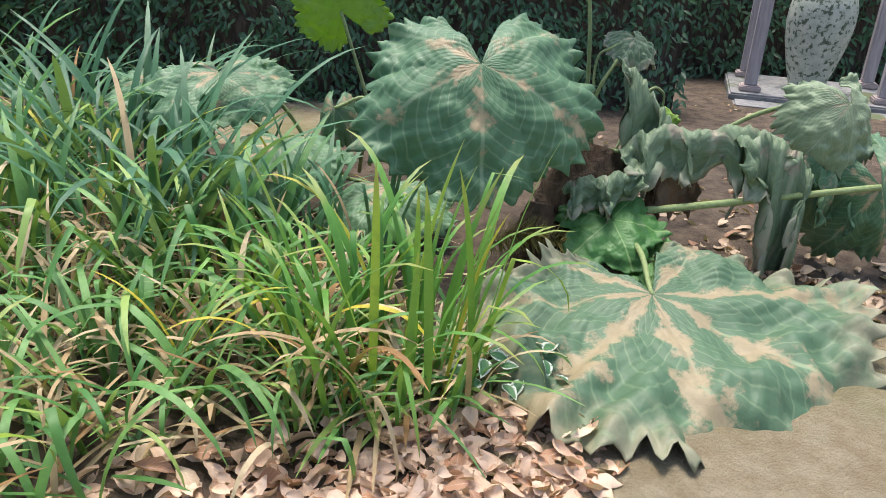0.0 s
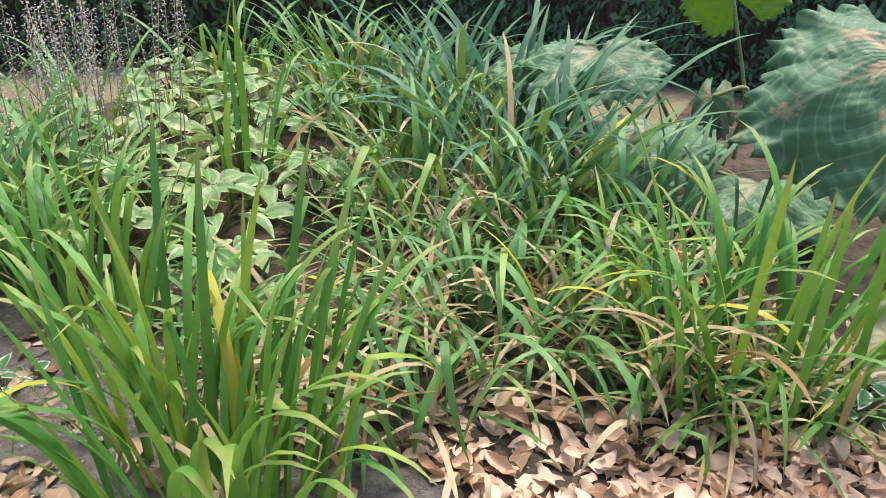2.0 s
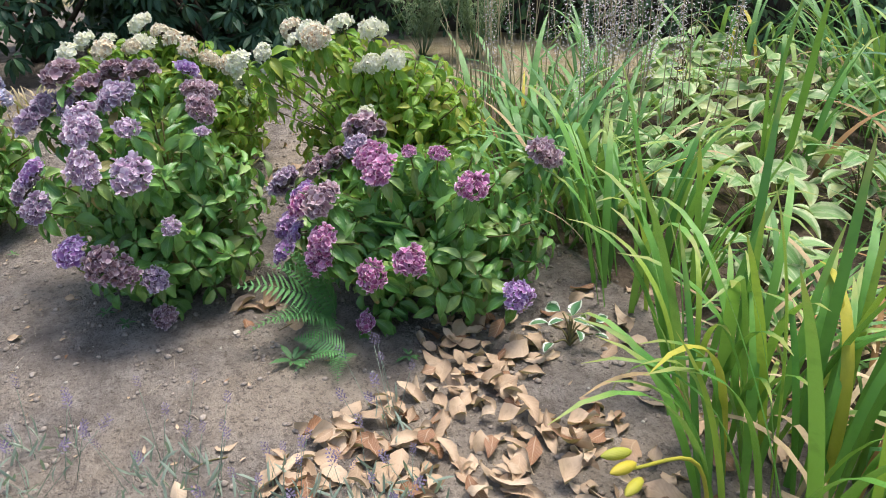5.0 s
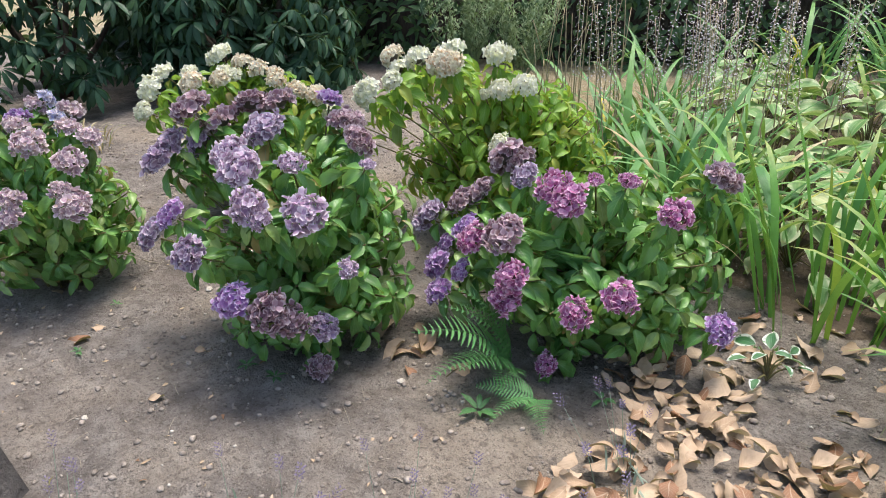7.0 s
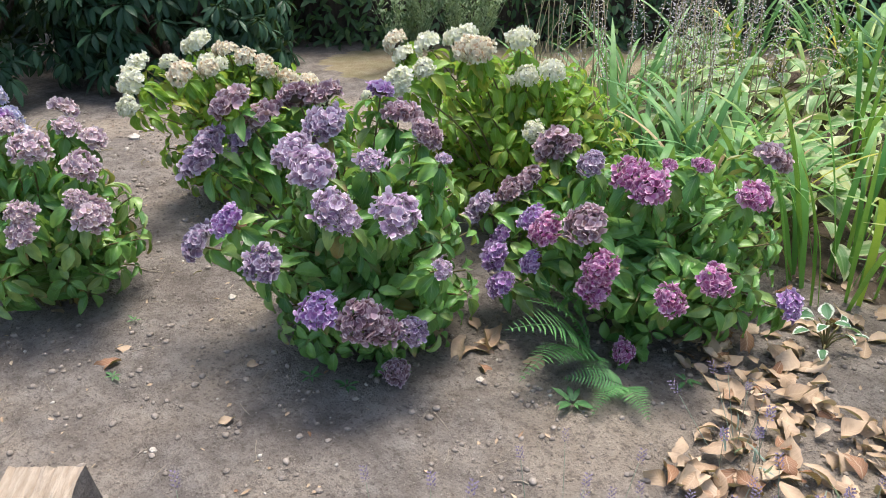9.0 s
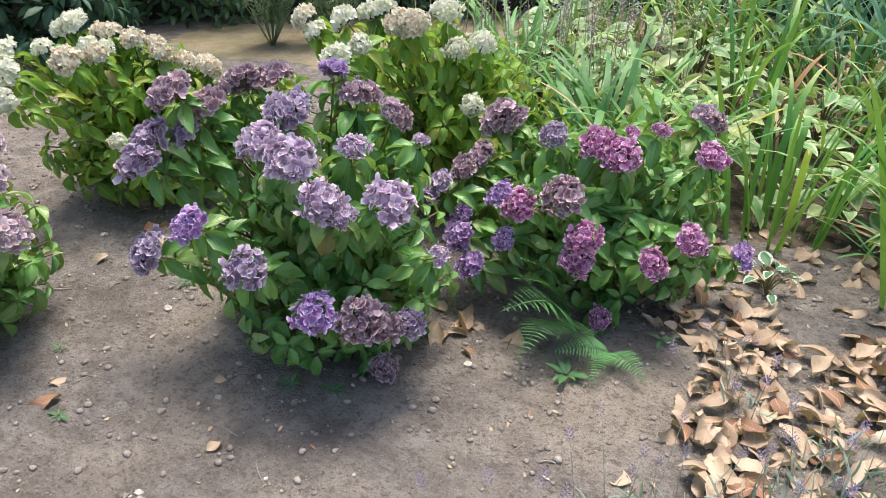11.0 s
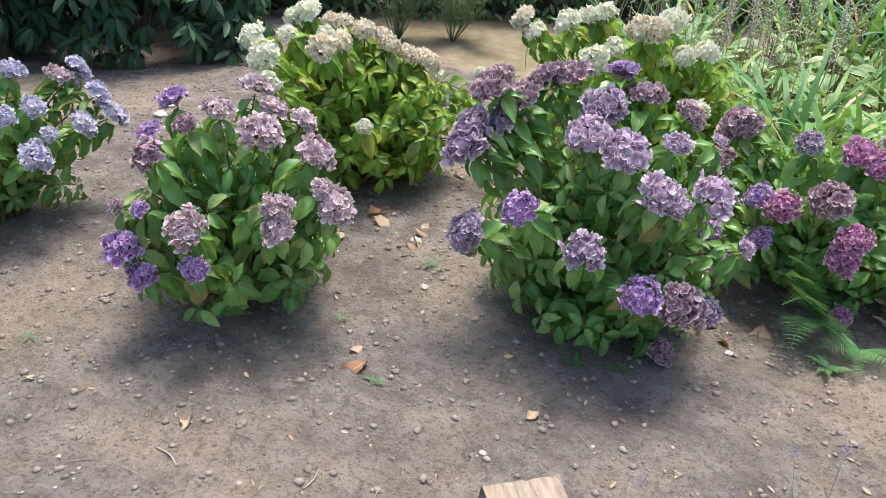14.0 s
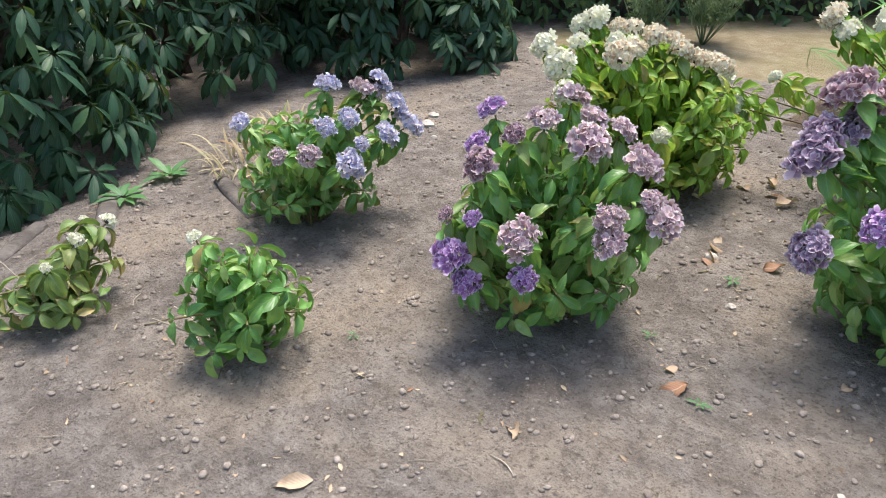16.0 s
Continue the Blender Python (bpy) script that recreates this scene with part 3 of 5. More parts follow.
hydrangea(-2.95, 0.95, (0.50, 0.54), 0.66, {
    "dusty": [(-3.39, 0.86, 0.60, 0.079), (-3.34, 0.89, 0.58, 0.066), (-3.40, 0.74, 0.48, 0.066), (-3.43, 0.66, 0.45, 0.057), (-2.97, 0.48, 0.52, 0.070), (-2.69, 1.27, 0.60, 0.070)],
    "slate": [(-3.47, 0.53, 0.41, 0.071), (-3.10, 0.69, 0.64, 0.049)],
    "violet": [(-3.37, 0.54, 0.32, 0.051), (-3.35, 0.48, 0.27, 0.063), (-3.15, 0.44, 0.33, 0.043), (-3.27, 0.42, 0.20, 0.050), (-3.20, 0.50, 0.46, 0.048), (-2.43, 0.95, 0.22, 0.054)],
    "magenta": [(-3.11, 0.46, 0.46, 0.058), (-2.93, 0.67, 0.65, 0.056), (-2.84, 0.65, 0.63, 0.059), (-2.86, 0.42, 0.42, 0.054), (-2.87, 0.41, 0.34, 0.055), (-2.65, 0.50, 0.35, 0.048), (-2.56, 0.60, 0.41, 0.053), (-2.59, 0.87, 0.60, 0.055), (-2.77, 0.85, 0.67, 0.034), (-2.85, 0.78, 0.67, 0.026), (-2.81, 0.54, 0.06, 0.039)],
}, "hyd_leaf", "hydrangea bush with magenta and purple mopheads above ferns", extra=84, seed=2, droop=0.1)
hydrangea(-4.75, -0.6, (0.43, 0.40), 0.70, {
    "violet": [(-4.98, -0.61, 0.71, 0.049), (-4.80, -1.02, 0.37, 0.061), (-4.74, -1.01, 0.29, 0.047), (-4.54, -0.97, 0.36, 0.041), (-4.87, -0.81, 0.67, 0.040), (-4.73, -0.99, 0.51, 0.028)],
    "rose": [(-4.73, -0.65, 0.74, 0.044), (-4.78, -0.42, 0.75, 0.055), (-4.66, -0.47, 0.71, 0.048), (-4.56, -0.64, 0.70, 0.063), (-4.58, -0.41, 0.67, 0.048), (-4.43, -0.53, 0.63, 0.060), (-4.39, -0.77, 0.54, 0.043), (-4.37, -0.79, 0.48, 0.048), (-4.32, -0.57, 0.49, 0.064), (-4.35, -0.60, 0.55, 0.036), (-4.57, -0.96, 0.49, 0.056)],
    "dusty": [(-4.79, -0.89, 0.64, 0.053), (-4.76, -0.76, 0.71, 0.036), (-4.84, -0.99, 0.49, 0.025)],
}, "hyd_leaf", "drooping hydrangea bush with pale pink fading mopheads", extra=52, wilt=0.16, seed=3, droop=0.45)
hydrangea(-6.0, -0.7, (0.40, 0.40), 0.58, {
    "blue": [(-5.90, -0.62, 0.63, 0.048), (-5.87, -0.35, 0.59, 0.051), (-5.79, -0.33, 0.49, 0.056), (-5.69, -0.68, 0.54, 0.042), (-5.72, -0.32, 0.41, 0.064), (-5.65, -0.51, 0.43, 0.053), (-5.59, -0.77, 0.39, 0.059), (-5.69, -0.80, 0.53, 0.039), (-5.61, -0.69, 0.45, 0.032), (-5.98, -1.01, 0.54, 0.041)],
    "rose": [(-5.90, -0.41, 0.55, 0.061), (-5.67, -0.91, 0.45, 0.045), (-5.75, -1.00, 0.45, 0.034)],
}, "hyd_leaf", "sparse hydrangea with pale blue mopheads and wilting leaves", extra=34, wilt=0.2, seed=4, droop=0.3)
hydrangea(-5.08, 0.62, (0.56, 0.54), 0.78, {
    "cream": [(-5.34, 0.15, 0.73, 0.060), (-5.17, 0.03, 0.70, 0.068), (-5.24, 0.26, 0.74, 0.044), (-5.29, 0.46, 0.80, 0.066), (-4.75, 0.17, 0.45, 0.036), (-5.07, -0.05, 0.62, 0.050), (-5.36, 0.44, 0.77, 0.046), (-5.14, 0.40, 0.73, 0.045), (-5.08, 0.44, 0.72, 0.042)],
    "tan": [(-5.13, 0.52, 0.77, 0.048), (-5.21, 0.53, 0.76, 0.046), (-4.98, 0.18, 0.74, 0.064), (-5.04, 0.56, 0.74, 0.056), (-5.0, 0.33, 0.73, 0.052), (-4.93, 0.60, 0.69, 0.052), (-4.98, 0.62, 0.72, 0.046), (-4.89, 0.70, 0.63, 0.056), (-4.80, 0.76, 0.60, 0.056), (-4.86, 0.80, 0.61, 0.048)],
}, "hyd_leaf_bright", "yellow-green hydrangea bush with creamy white browning mopheads", extra=100, seed=5, droop=0.3)
hydrangea(-3.85, 1.28, (0.66, 0.56), 0.86, {
    "cream": [(-4.39, 1.02, 0.77, 0.052), (-4.24, 1.03, 0.84, 0.062), (-4.20, 1.17, 0.85, 0.055), (-4.12, 1.16, 0.88, 0.060), (-3.80, 1.16, 0.90, 0.062), (-3.93, 0.56, 0.81, 0.062), (-3.89, 0.66, 0.85, 0.043), (-3.71, 1.10, 0.77, 0.050), (-3.78, 1.07, 0.74, 0.032), (-3.63, 1.17, 0.79, 0.056), (-3.57, 0.98, 0.58, 0.048), (-4.82, 0.85, 0.50, 0.055), (-4.65, 1.00, 0.53, 0.034), (-4.75, 0.86, 0.41, 0.050)],
    "tan": [(-3.71, 1.39, 0.59, 0.050), (-3.79, 1.34, 0.75, 0.034), (-4.46, 1.03, 0.82, 0.062), (-3.86, 0.89, 0.89, 0.064), (-3.79, 0.89, 0.90, 0.060)],
}, "hyd_leaf_bright", "tall green hydrangea bush with creamy white mopheads", extra=100, wilt=0.05, seed=6, droop=0.2)
hydrangea(-5.3, -1.5, (0.24, 0.24), 0.50, {
    "cream": [(-5.45, -1.54, 0.41, 0.026)],
}, "hyd_leaf", "small fresh green hydrangea with bare twigs", extra=24, wilt=0.05, seed=7, twigs=5, droop=0.35)
hydrangea(-6.0, -1.85, (0.26, 0.26), 0.26, {
    "cream": [(-6.11, -1.65, 0.30, 0.017), (-6.07, -1.58, 0.28, 0.031), (-5.96, -1.74, 0.30, 0.029), (-5.85, -1.89, 0.29, 0.019)],
}, "hyd_leaf_dry", "low straggling hydrangea with tiny cream flowers", extra=11, wilt=0.4, seed=8, twigs=5, droop=0.3)

# ---- strap-leaved clumps ----
BLADES = {}


def blade_set(key, arch):
    if (key, arch) not in BLADES:
        rr = random.Random(len(key) * 7 + int(arch * 10))
        out = []
        for i in range(14):
            ln = rr.uniform(0.7, 1.0)
            upright = arch < 1
            wide = rr.uniform(0.022, 0.033) if upright else rr.uniform(0.024, 0.036)
            lean = rr.uniform(0.0, 0.24) if upright else rr.uniform(0.02, 0.3)
            fold_at = rr.choice((0.5, 0.62, 0.74)) if rr.random() < 0.2 else None
            b = blade(ln, wide, lean, arch * (rr.uniform(0.2, 2.6) if upright else rr.uniform(0.4, 1.35)), 0.3, 11, 4.5 if upright else 3.2, fold_at, 2.6 if upright else 1.5, rr.gauss(0, 0.07))
            out.append(mesh("blade", b[0], b[1], M[key], b[2]))
        BLADES[key, arch] = out
    return BLADES[key, arch]


def strap_clump(name, x, y, spread, count, tall, arch, key, label, dry=0.12, yellow=0.03, lean=(0, 0), seed=0):
    rr = random.Random(seed + int(abs(x) * 100) + int(y * 31))
    c = thing(name, x, y, 0, label, name.replace("_clump", ""), "strap-leaved clumps in the bed")
    for i in range(int(count * 1.25)):
        a, r = rr.uniform(0, 6.283), spread * 1.15 * math.sqrt(rr.random())
        turn = a + rr.gauss(0, 0.8) if r > spread * 0.3 else rr.uniform(0, 6.28)
        roll = rr.random()
        kind, bend = key, arch
        if roll < dry:
            kind, bend = "dry_blade", 2.6
        elif roll < dry + yellow:
            kind = "yellow_blade"
        s = tall * rr.uniform(0.82, 1.25) * (0.8 if kind == "dry_blade" else 1)
        open_out = 0.12 if arch < 1 else 0.25
        tilt = Vector((math.cos(turn) * open_out * r / spread + lean[0], math.sin(turn) * open_out * r / spread + lean[1], 1))
        m = Matrix.Translation((r * math.cos(a), r * math.sin(a), -0.01)) @ Vector((0, 0, 1)).rotation_difference(tilt).to_matrix().to_4x4() @ pose(0, 0, 0, 0, 0, math.degrees(turn) + rr.uniform(-30, 30)) @ Matrix.Diagonal((s, s * rr.uniform(0.85, 1.2) + (0.25 if s < 0.6 else 0), s, 1))
        piece("blade", rr.choice(blade_set(kind, bend)), c, m)
    return c


IRIS = "upright iris clump with broad fresh green blades"
strap_clump("iris_clump", -1.33, 1.05, 0.24, 62, 0.96, 0.95, "iris", IRIS, 0.06, 0.06, seed=1)
strap_clump("iris_clump", -1.74, 1.25, 0.18, 30, 0.92, 0.95, "iris", IRIS, 0.08, 0.05, seed=2)
strap_clump("iris_clump", -2.42, 1.62, 0.20, 26, 0.92, 0.95, "iris", IRIS, 0.08, 0.04, seed=3)
strap_clump("iris_clump", -0.12, 2.32, 0.30, 64, 0.92, 0.95, "iris", IRIS, 0.1, 0.05, seed=4)
LILY = "dense arching daylily clump with withered brown leaves"
for x, y, sp, n, tall, arch, key, dry in (
    (-4.15, 1.92, 0.16, 26, 0.66, 1.75, "daylily", 0.08), (-4.3, 2.3, 0.18, 24, 0.62, 1.75, "daylily", 0.1), (-3.25, 1.68, 0.15, 30, 0.74, 1.75, "daylily", 0.08), (-3.75, 2.1, 0.18, 30, 0.74, 1.75, "daylily", 0.1),
    (-0.62, 2.35, 0.26, 46, 0.62, 2.4, "daylily", 0.24), (-1.05, 2.15, 0.24, 42, 0.60, 2.4, "daylily", 0.22), (-0.45, 2.75, 0.24, 44, 0.66, 1.75, "iris", 0.26),
    (-0.95, 2.85, 0.26, 46, 0.72, 1.75, "daylily", 0.22), (-1.45, 2.70, 0.26, 46, 0.70, 2.4, "daylily", 0.18), (-0.80, 3.35, 0.26, 40, 0.56, 1.75, "blue_blade", 0.14),
    (-1.35, 3.35, 0.28, 50, 0.84, 1.75, "blue_blade", 0.12), (-1.90, 3.20, 0.26, 44, 0.78, 1.75, "daylily", 0.16), (-1.05, 3.95, 0.26, 30, 0.50, 1.75, "blue_blade", 0.1),
    (-1.75, 3.95, 0.30, 46, 0.88, 1.75, "blue_blade", 0.1), (-2.35, 3.75, 0.28, 44, 0.80, 1.75, "daylily", 0.14), (-0.35, 3.30, 0.18, 12, 0.62, 0.95, "blue_blade", 0.08),
    (-2.95, 4.45, 0.30, 40, 0.78, 1.75, "daylily", 0.12), (-3.15, 2.05, 0.18, 26, 0.72, 1.75, "daylily", 0.12), (-2.75, 2.85, 0.14, 16, 0.80, 0.95, "iris", 0.1),
    (-3.6, 5.2, 0.3, 34, 0.85, 1.75, "daylily", 0.1), (-4.3, 4.7, 0.3, 34, 0.8, 1.75, "daylily", 0.1), (-2.8, 5.1, 0.3, 34, 0.85, 1.75, "blue_blade", 0.1), (-4.45, 3.3, 0.22, 30, 0.7, 1.75, "daylily", 0.1), (-4.3, 2.6, 0.2, 30, 0.72, 1.75, "daylily", 0.1), (-1.9, 4.9, 0.3, 34, 0.85, 1.75, "blue_blade", 0.1),
    (-1.0, 1.55, 0.16, 16, 0.55, 2.4, "daylily", 0.2), (-3.45, 4.75, 0.3, 30, 0.8, 1.75, "daylily", 0.1),
    (-2.25, 4.5, 0.3, 40, 0.85, 1.75, "blue_blade", 0.1), (-2.95, 1.75, 0.14, 24, 0.7, 1.75, "daylily", 0.1), (-0.45, 2.05, 0.16, 20, 0.5, 2.4, "daylily", 0.3), (-1.45, 2.15, 0.18, 24, 0.55, 2.4, "daylily", 0.25), (-3.35, 2.0, 0.14, 22, 0.75, 1.75, "daylily", 0.12), (-1.8, 1.75, 0.16, 20, 0.55, 2.4, "daylily", 0.2),
):
    strap_clump("daylily_clump", x, y, sp, int(n * 0.8), tall * (1.42 if key == "blue_blade" else 1.25), arch, key, LILY if key != "blue_blade" else "dense daylily clump with bluish green arching leaves", dry, 0.02)


def thatch(zones, count, key, low, high, label, seed):
    """Withered and low blades lying between the clumps."""
    rr = random.Random(seed)
    parts = []
    for i in range(count):
        x, y = spot_in(zones, rr)
        ln = rr.uniform(low, high)
        b = blade(ln, rr.uniform(0.012, 0.024), rr.uniform(0.7, 1.3), rr.uniform(0.3, 1.2), 0.3, 6)
        parts.append((*b, pose(x, y, ground_z(x, y) + rr.uniform(0, 0.05), 0, 0, rr.uniform(0, 360))))
    v, f, u = joined(parts)
    tagged(new("thatch", mesh("thatch", v, f, M[key], u)), label, "dead leaves", kind="stuff")


def spot_in(zones, rr):
    x, y, rx, ry, turn = rr.choice(zones)
    a, r = rr.uniform(0, 6.283), math.sqrt(rr.random())
    px, py = rx * r * math.cos(a), ry * r * math.sin(a)
    c, s = math.cos(radians(turn)), math.sin(radians(turn))
    return x + px * c - py * s, y + px * s + py * c


LOW = [(-0.7, 2.35, 0.75, 0.4, 0), (-1.3, 2.9, 0.8, 0.6, 0), (-0.8, 3.3, 0.8, 0.5, 0), (-2.0, 3.4, 0.8, 0.7, 0), (-1.5, 1.75, 0.6, 0.4, 0), (-0.1, 2.4, 0.4, 0.25, 0)]
thatch(LOW, 560, "dry_blade", 0.2, 0.55, "withered brown blades lying between daylily clumps", 3)
thatch(LOW, 380, "daylily", 0.25, 0.6, "low green blades between daylily clumps", 4)

# ---- hostas ----
HOSTA = {k: leaf_set(M[k], ((0.22, 0.13, 0.7), (0.19, 0.12, 1.1), (0.24, 0.13, 0.95), (0.16, 0.10, 0.5)), n=7, cols=6, cup=0.3, wave=0.05, wide_at=0.38) for k in ("hosta", "hosta_white")}


def hosta(x, y, size, count, key, label, seed):
    rr = random.Random(seed)
    h = thing("hosta", x, y, 0, label, "hosta", "hostas in the bed")
    for i in range(count):
        a = i * 2.4 + rr.uniform(-0.3, 0.3)
        f = (i + 0.5) / count
        up = rr.uniform(0.22, 0.34) * size * (1.15 - 0.75 * f)
        p = Vector((math.cos(a) * 0.27 * f * size, math.sin(a) * 0.27 * f * size, max(0.05, up)))
        v, fc, u = tube(((0, 0, 0), (p.x * 0.4, p.y * 0.4, p.z * 0.7), p), 0.004, 0.003, 5, 3)
        piece("leaf_stalk", mesh("leaf_stalk", v, fc, M["stem"], u), h, Matrix.Identity(4))
        piece("leaf", rr.choice(HOSTA[key]), h, aim(p, (math.cos(a), math.sin(a), rr.uniform(-0.3, 0.5)), (0, 0, 1), size * rr.uniform(0.6, 1.05), rr.uniform(-35, 35)))


for i, (x, y, s) in enumerate(((-2.75, 1.95, 1.0), (-2.55, 2.4, 1.05), (-3.1, 2.5, 1.1), (-2.85, 2.95, 1.1), (-3.5, 3.0, 1.1), (-3.2, 3.5, 1.15), (-3.9, 3.5, 1.1), (-3.7, 4.0, 1.15), (-4.3, 3.95, 1.1), (-2.35, 2.95, 1.0), (-3.7, 2.45, 1.0), (-2.15, 1.95, 0.85), (-3.3, 4.1, 1.1), (-4.1, 3.0, 1.0), (-4.5, 4.3, 1.1), (-3.0, 4.6, 1.1))):
    hosta(x, y, s * 0.96, 28, "hosta", "spreading hosta with pale yellow-green variegated leaves", 40 + i)
hosta(0.22, 2.34, 0.48, 13, "hosta_white", "small dark hosta with white-edged leaves among fallen leaves", 60)
hosta(0.42, 2.36, 0.5, 11, "hosta_white", "small dark hosta with white-edged leaves among fallen leaves", 61)
hosta(-2.33, 1.12, 0.42, 12, "hosta_white", "small dark hosta with white-edged leaves among fallen leaves", 62)


# ---- tall seed spikes and straw stalks behind the hostas ----
def seed_spike(seed):
    rr = random.Random(seed)
    parts = []
    for i in range(90):
        f = i / 90
        a = i * 2.4
        r = 0.006 * (1 - 0.5 * f) + rr.uniform(0, 0.006)
        p = Vector((math.cos(a) * r, math.sin(a) * r, 0.55 + 0.5 * f + rr.uniform(-0.01, 0.01)))
        v, fc, u = broad_leaf(0.018, 0.010, 0.8, n=2, cols=2)
        parts.append((v, fc, u, aim(p, (math.cos(a), math.sin(a), rr.uniform(-0.6, 0.3)))))
    return joined(parts)


SPIKES = []
for i in range(4):
    v, f, u = seed_spike(i)
    SPIKES.append(mesh("seed_head", v, f, M["seed"], u))
rr = random.Random(21)
for i in range(46):
    x, y = -3.7 + rr.gauss(0, 0.33), 2.65 + rr.gauss(0, 0.28)
    s = thing("seed_stalk", x, y, 0, "tall dry flower stalk with a pale fluffy seed spike", "seed stalk", "seed stalks behind the hostas")
    s.rotation_euler = (rr.gauss(0, 0.07), rr.gauss(0, 0.07), rr.uniform(0, 6))
    k = rr.uniform(0.85, 1.15)
    v, f, u = tube(((0, 0, -0.02), (0.01, 0, 0.5), (0, 0.006, 1.02)), 0.004, 0.0018, 5, 3)
    piece("stalk", mesh("stalk", v, f, M["straw"], u), s, Matrix.Scale(k, 4))
    tagged(piece("seed_head", SPIKES[i % 4], s, Matrix.Scale(k, 4), "pale fluffy seed head"), kind="stuff")
grass = thing("ornamental_grass", -4.42, 2.25, 0, "thin clump of tall straw-coloured grass stalks", "grass")
for i in range(26):
    a = rr.uniform(0, 6.28)
    d = Vector((math.cos(a), math.sin(a), 0)) * rr.uniform(0.02, 0.3)
    h = rr.uniform(0.6, 1.2)
    v, f, u = tube(((d.x, d.y, -0.02), (d.x * 1.1 + rr.gauss(0, 0.03), d.y * 1.1, h * 0.6), (d.x * 1.3 + rr.gauss(0, 0.08), d.y * 1.3 + rr.gauss(0, 0.08), h)), 0.004, 0.002, 5, 3)
    piece("stalk", mesh("stalk", v, f, M["straw"], u), grass, Matrix.Identity(4))


# ---- gunnera ----
def gunnera_leaf(radius, lobes=7, droop=0.3, crumple=0.04, seed=0, nt=200, nr=42, fold=0.0, lobing=0.15, reach=None):
    """A lobed, toothed, quilted leaf about its stalk's end; +x is the tip, z its face."""
    rr = random.Random(seed)
    reach = reach or [rr.uniform(0.88, 1.08) for _ in range(lobes)]
    V, F, U = [], [], []
    half = radians(158)
    off = seed * 3.7
    for i in range(nt + 1):
        th = -half + 2 * half * i / nt
        ph = (th + half) / (2 * half) * lobes
        w = abs(ph - math.floor(ph) - 0.5) * 2
        lo = min(lobes - 1, max(0, int(ph - 0.5)))
        far = min(1, max(0, ph - 0.5 - lo))
        lobe = reach[lo] + (reach[min(lobes - 1, lo + 1)] - reach[lo]) * (3 * far * far - 2 * far ** 3)
        back = 1 - 0.30 * (abs(th) / half) ** 3
        out = radius * back * lobe * (1 - lobing + lobing * (1 - w ** 1.7)) * (1 + 0.09 * noise.noise((th * 2.3, off, 0)))
        tooth = 0.03 * (1 if i % 6 < 3 else -1) + 0.014 * (1 if i % 2 else -1) + 0.05 * noise.noise((th * 7, off, 4)) + 0.045 * noise.noise((th * 26, off, 8))
        for j in range(nr + 1):
            s = (j / nr) ** 0.85
            r = out * (s + tooth * s ** 9)
            x, y = r * math.cos(th), r * math.sin(th)
            z = -droop * radius * s ** 2.2
            z += radius * 0.012 * s * w ** 1.3 * (1 - 0.5 * s) - radius * 0.010 * s * (1 - w) ** 6
            q = (s * 9 - (1 - w) * 2.2)
            z += radius * 0.012 * s ** 0.7 * abs(math.sin(q * math.pi)) * min(1, 2 * w + 0.3)
            n = Vector((x * 2.4 / radius + off, y * 2.4 / radius, off))
            z += crumple * radius * 4 * s * s * noise.noise(n) + crumple * radius * 2 * s * noise.noise(n * 2.7)
            if s > 0.8:
                z += crumple * radius * 4 * (s - 0.8) * (1.8 * noise.noise((th * 5, s * 3, off)) + 1.2 * noise.noise((th * 17, s * 3, off)))
            if fold:
                y2 = abs(y)
                z -= fold * y2 * (0.4 + y2 / radius)
                y *= 1 - 0.45 * min(1, fold) * s
            V.append((x, y, z))
            U.append((s, ph))
    for i in range(nt):
        for j in range(nr):
            a = i * (nr + 1) + j
            F.append((a, a + nr + 1, a + nr + 2, a + 1))
    return V, F, U


def put_leaf(plant, at, tip, face, radius, key, label="", stalk=None, r=0.014, **kw):
    v, f, u = gunnera_leaf(radius, **kw)
    me = mesh("leaf", v, f, M[key], u)
    o = Vector(plant.location)
    ob = piece("leaf", me, plant, aim(Vector(at) - o, Vector(tip) - Vector(at), face), label)
    thick = ob.modifiers.new("thickness", "SOLIDIFY")
    thick.thickness = 0.004
    if stalk:
        v, f, u = tube([Vector(p) - o for p in stalk] + [Vector(at) - o], r, r * 0.7, 8, 8, 0.06)
        piece("leaf_stalk", mesh("leaf_stalk", v, f, M["petiole"], u), plant, Matrix.Identity(4), "prickly pale green stalk")


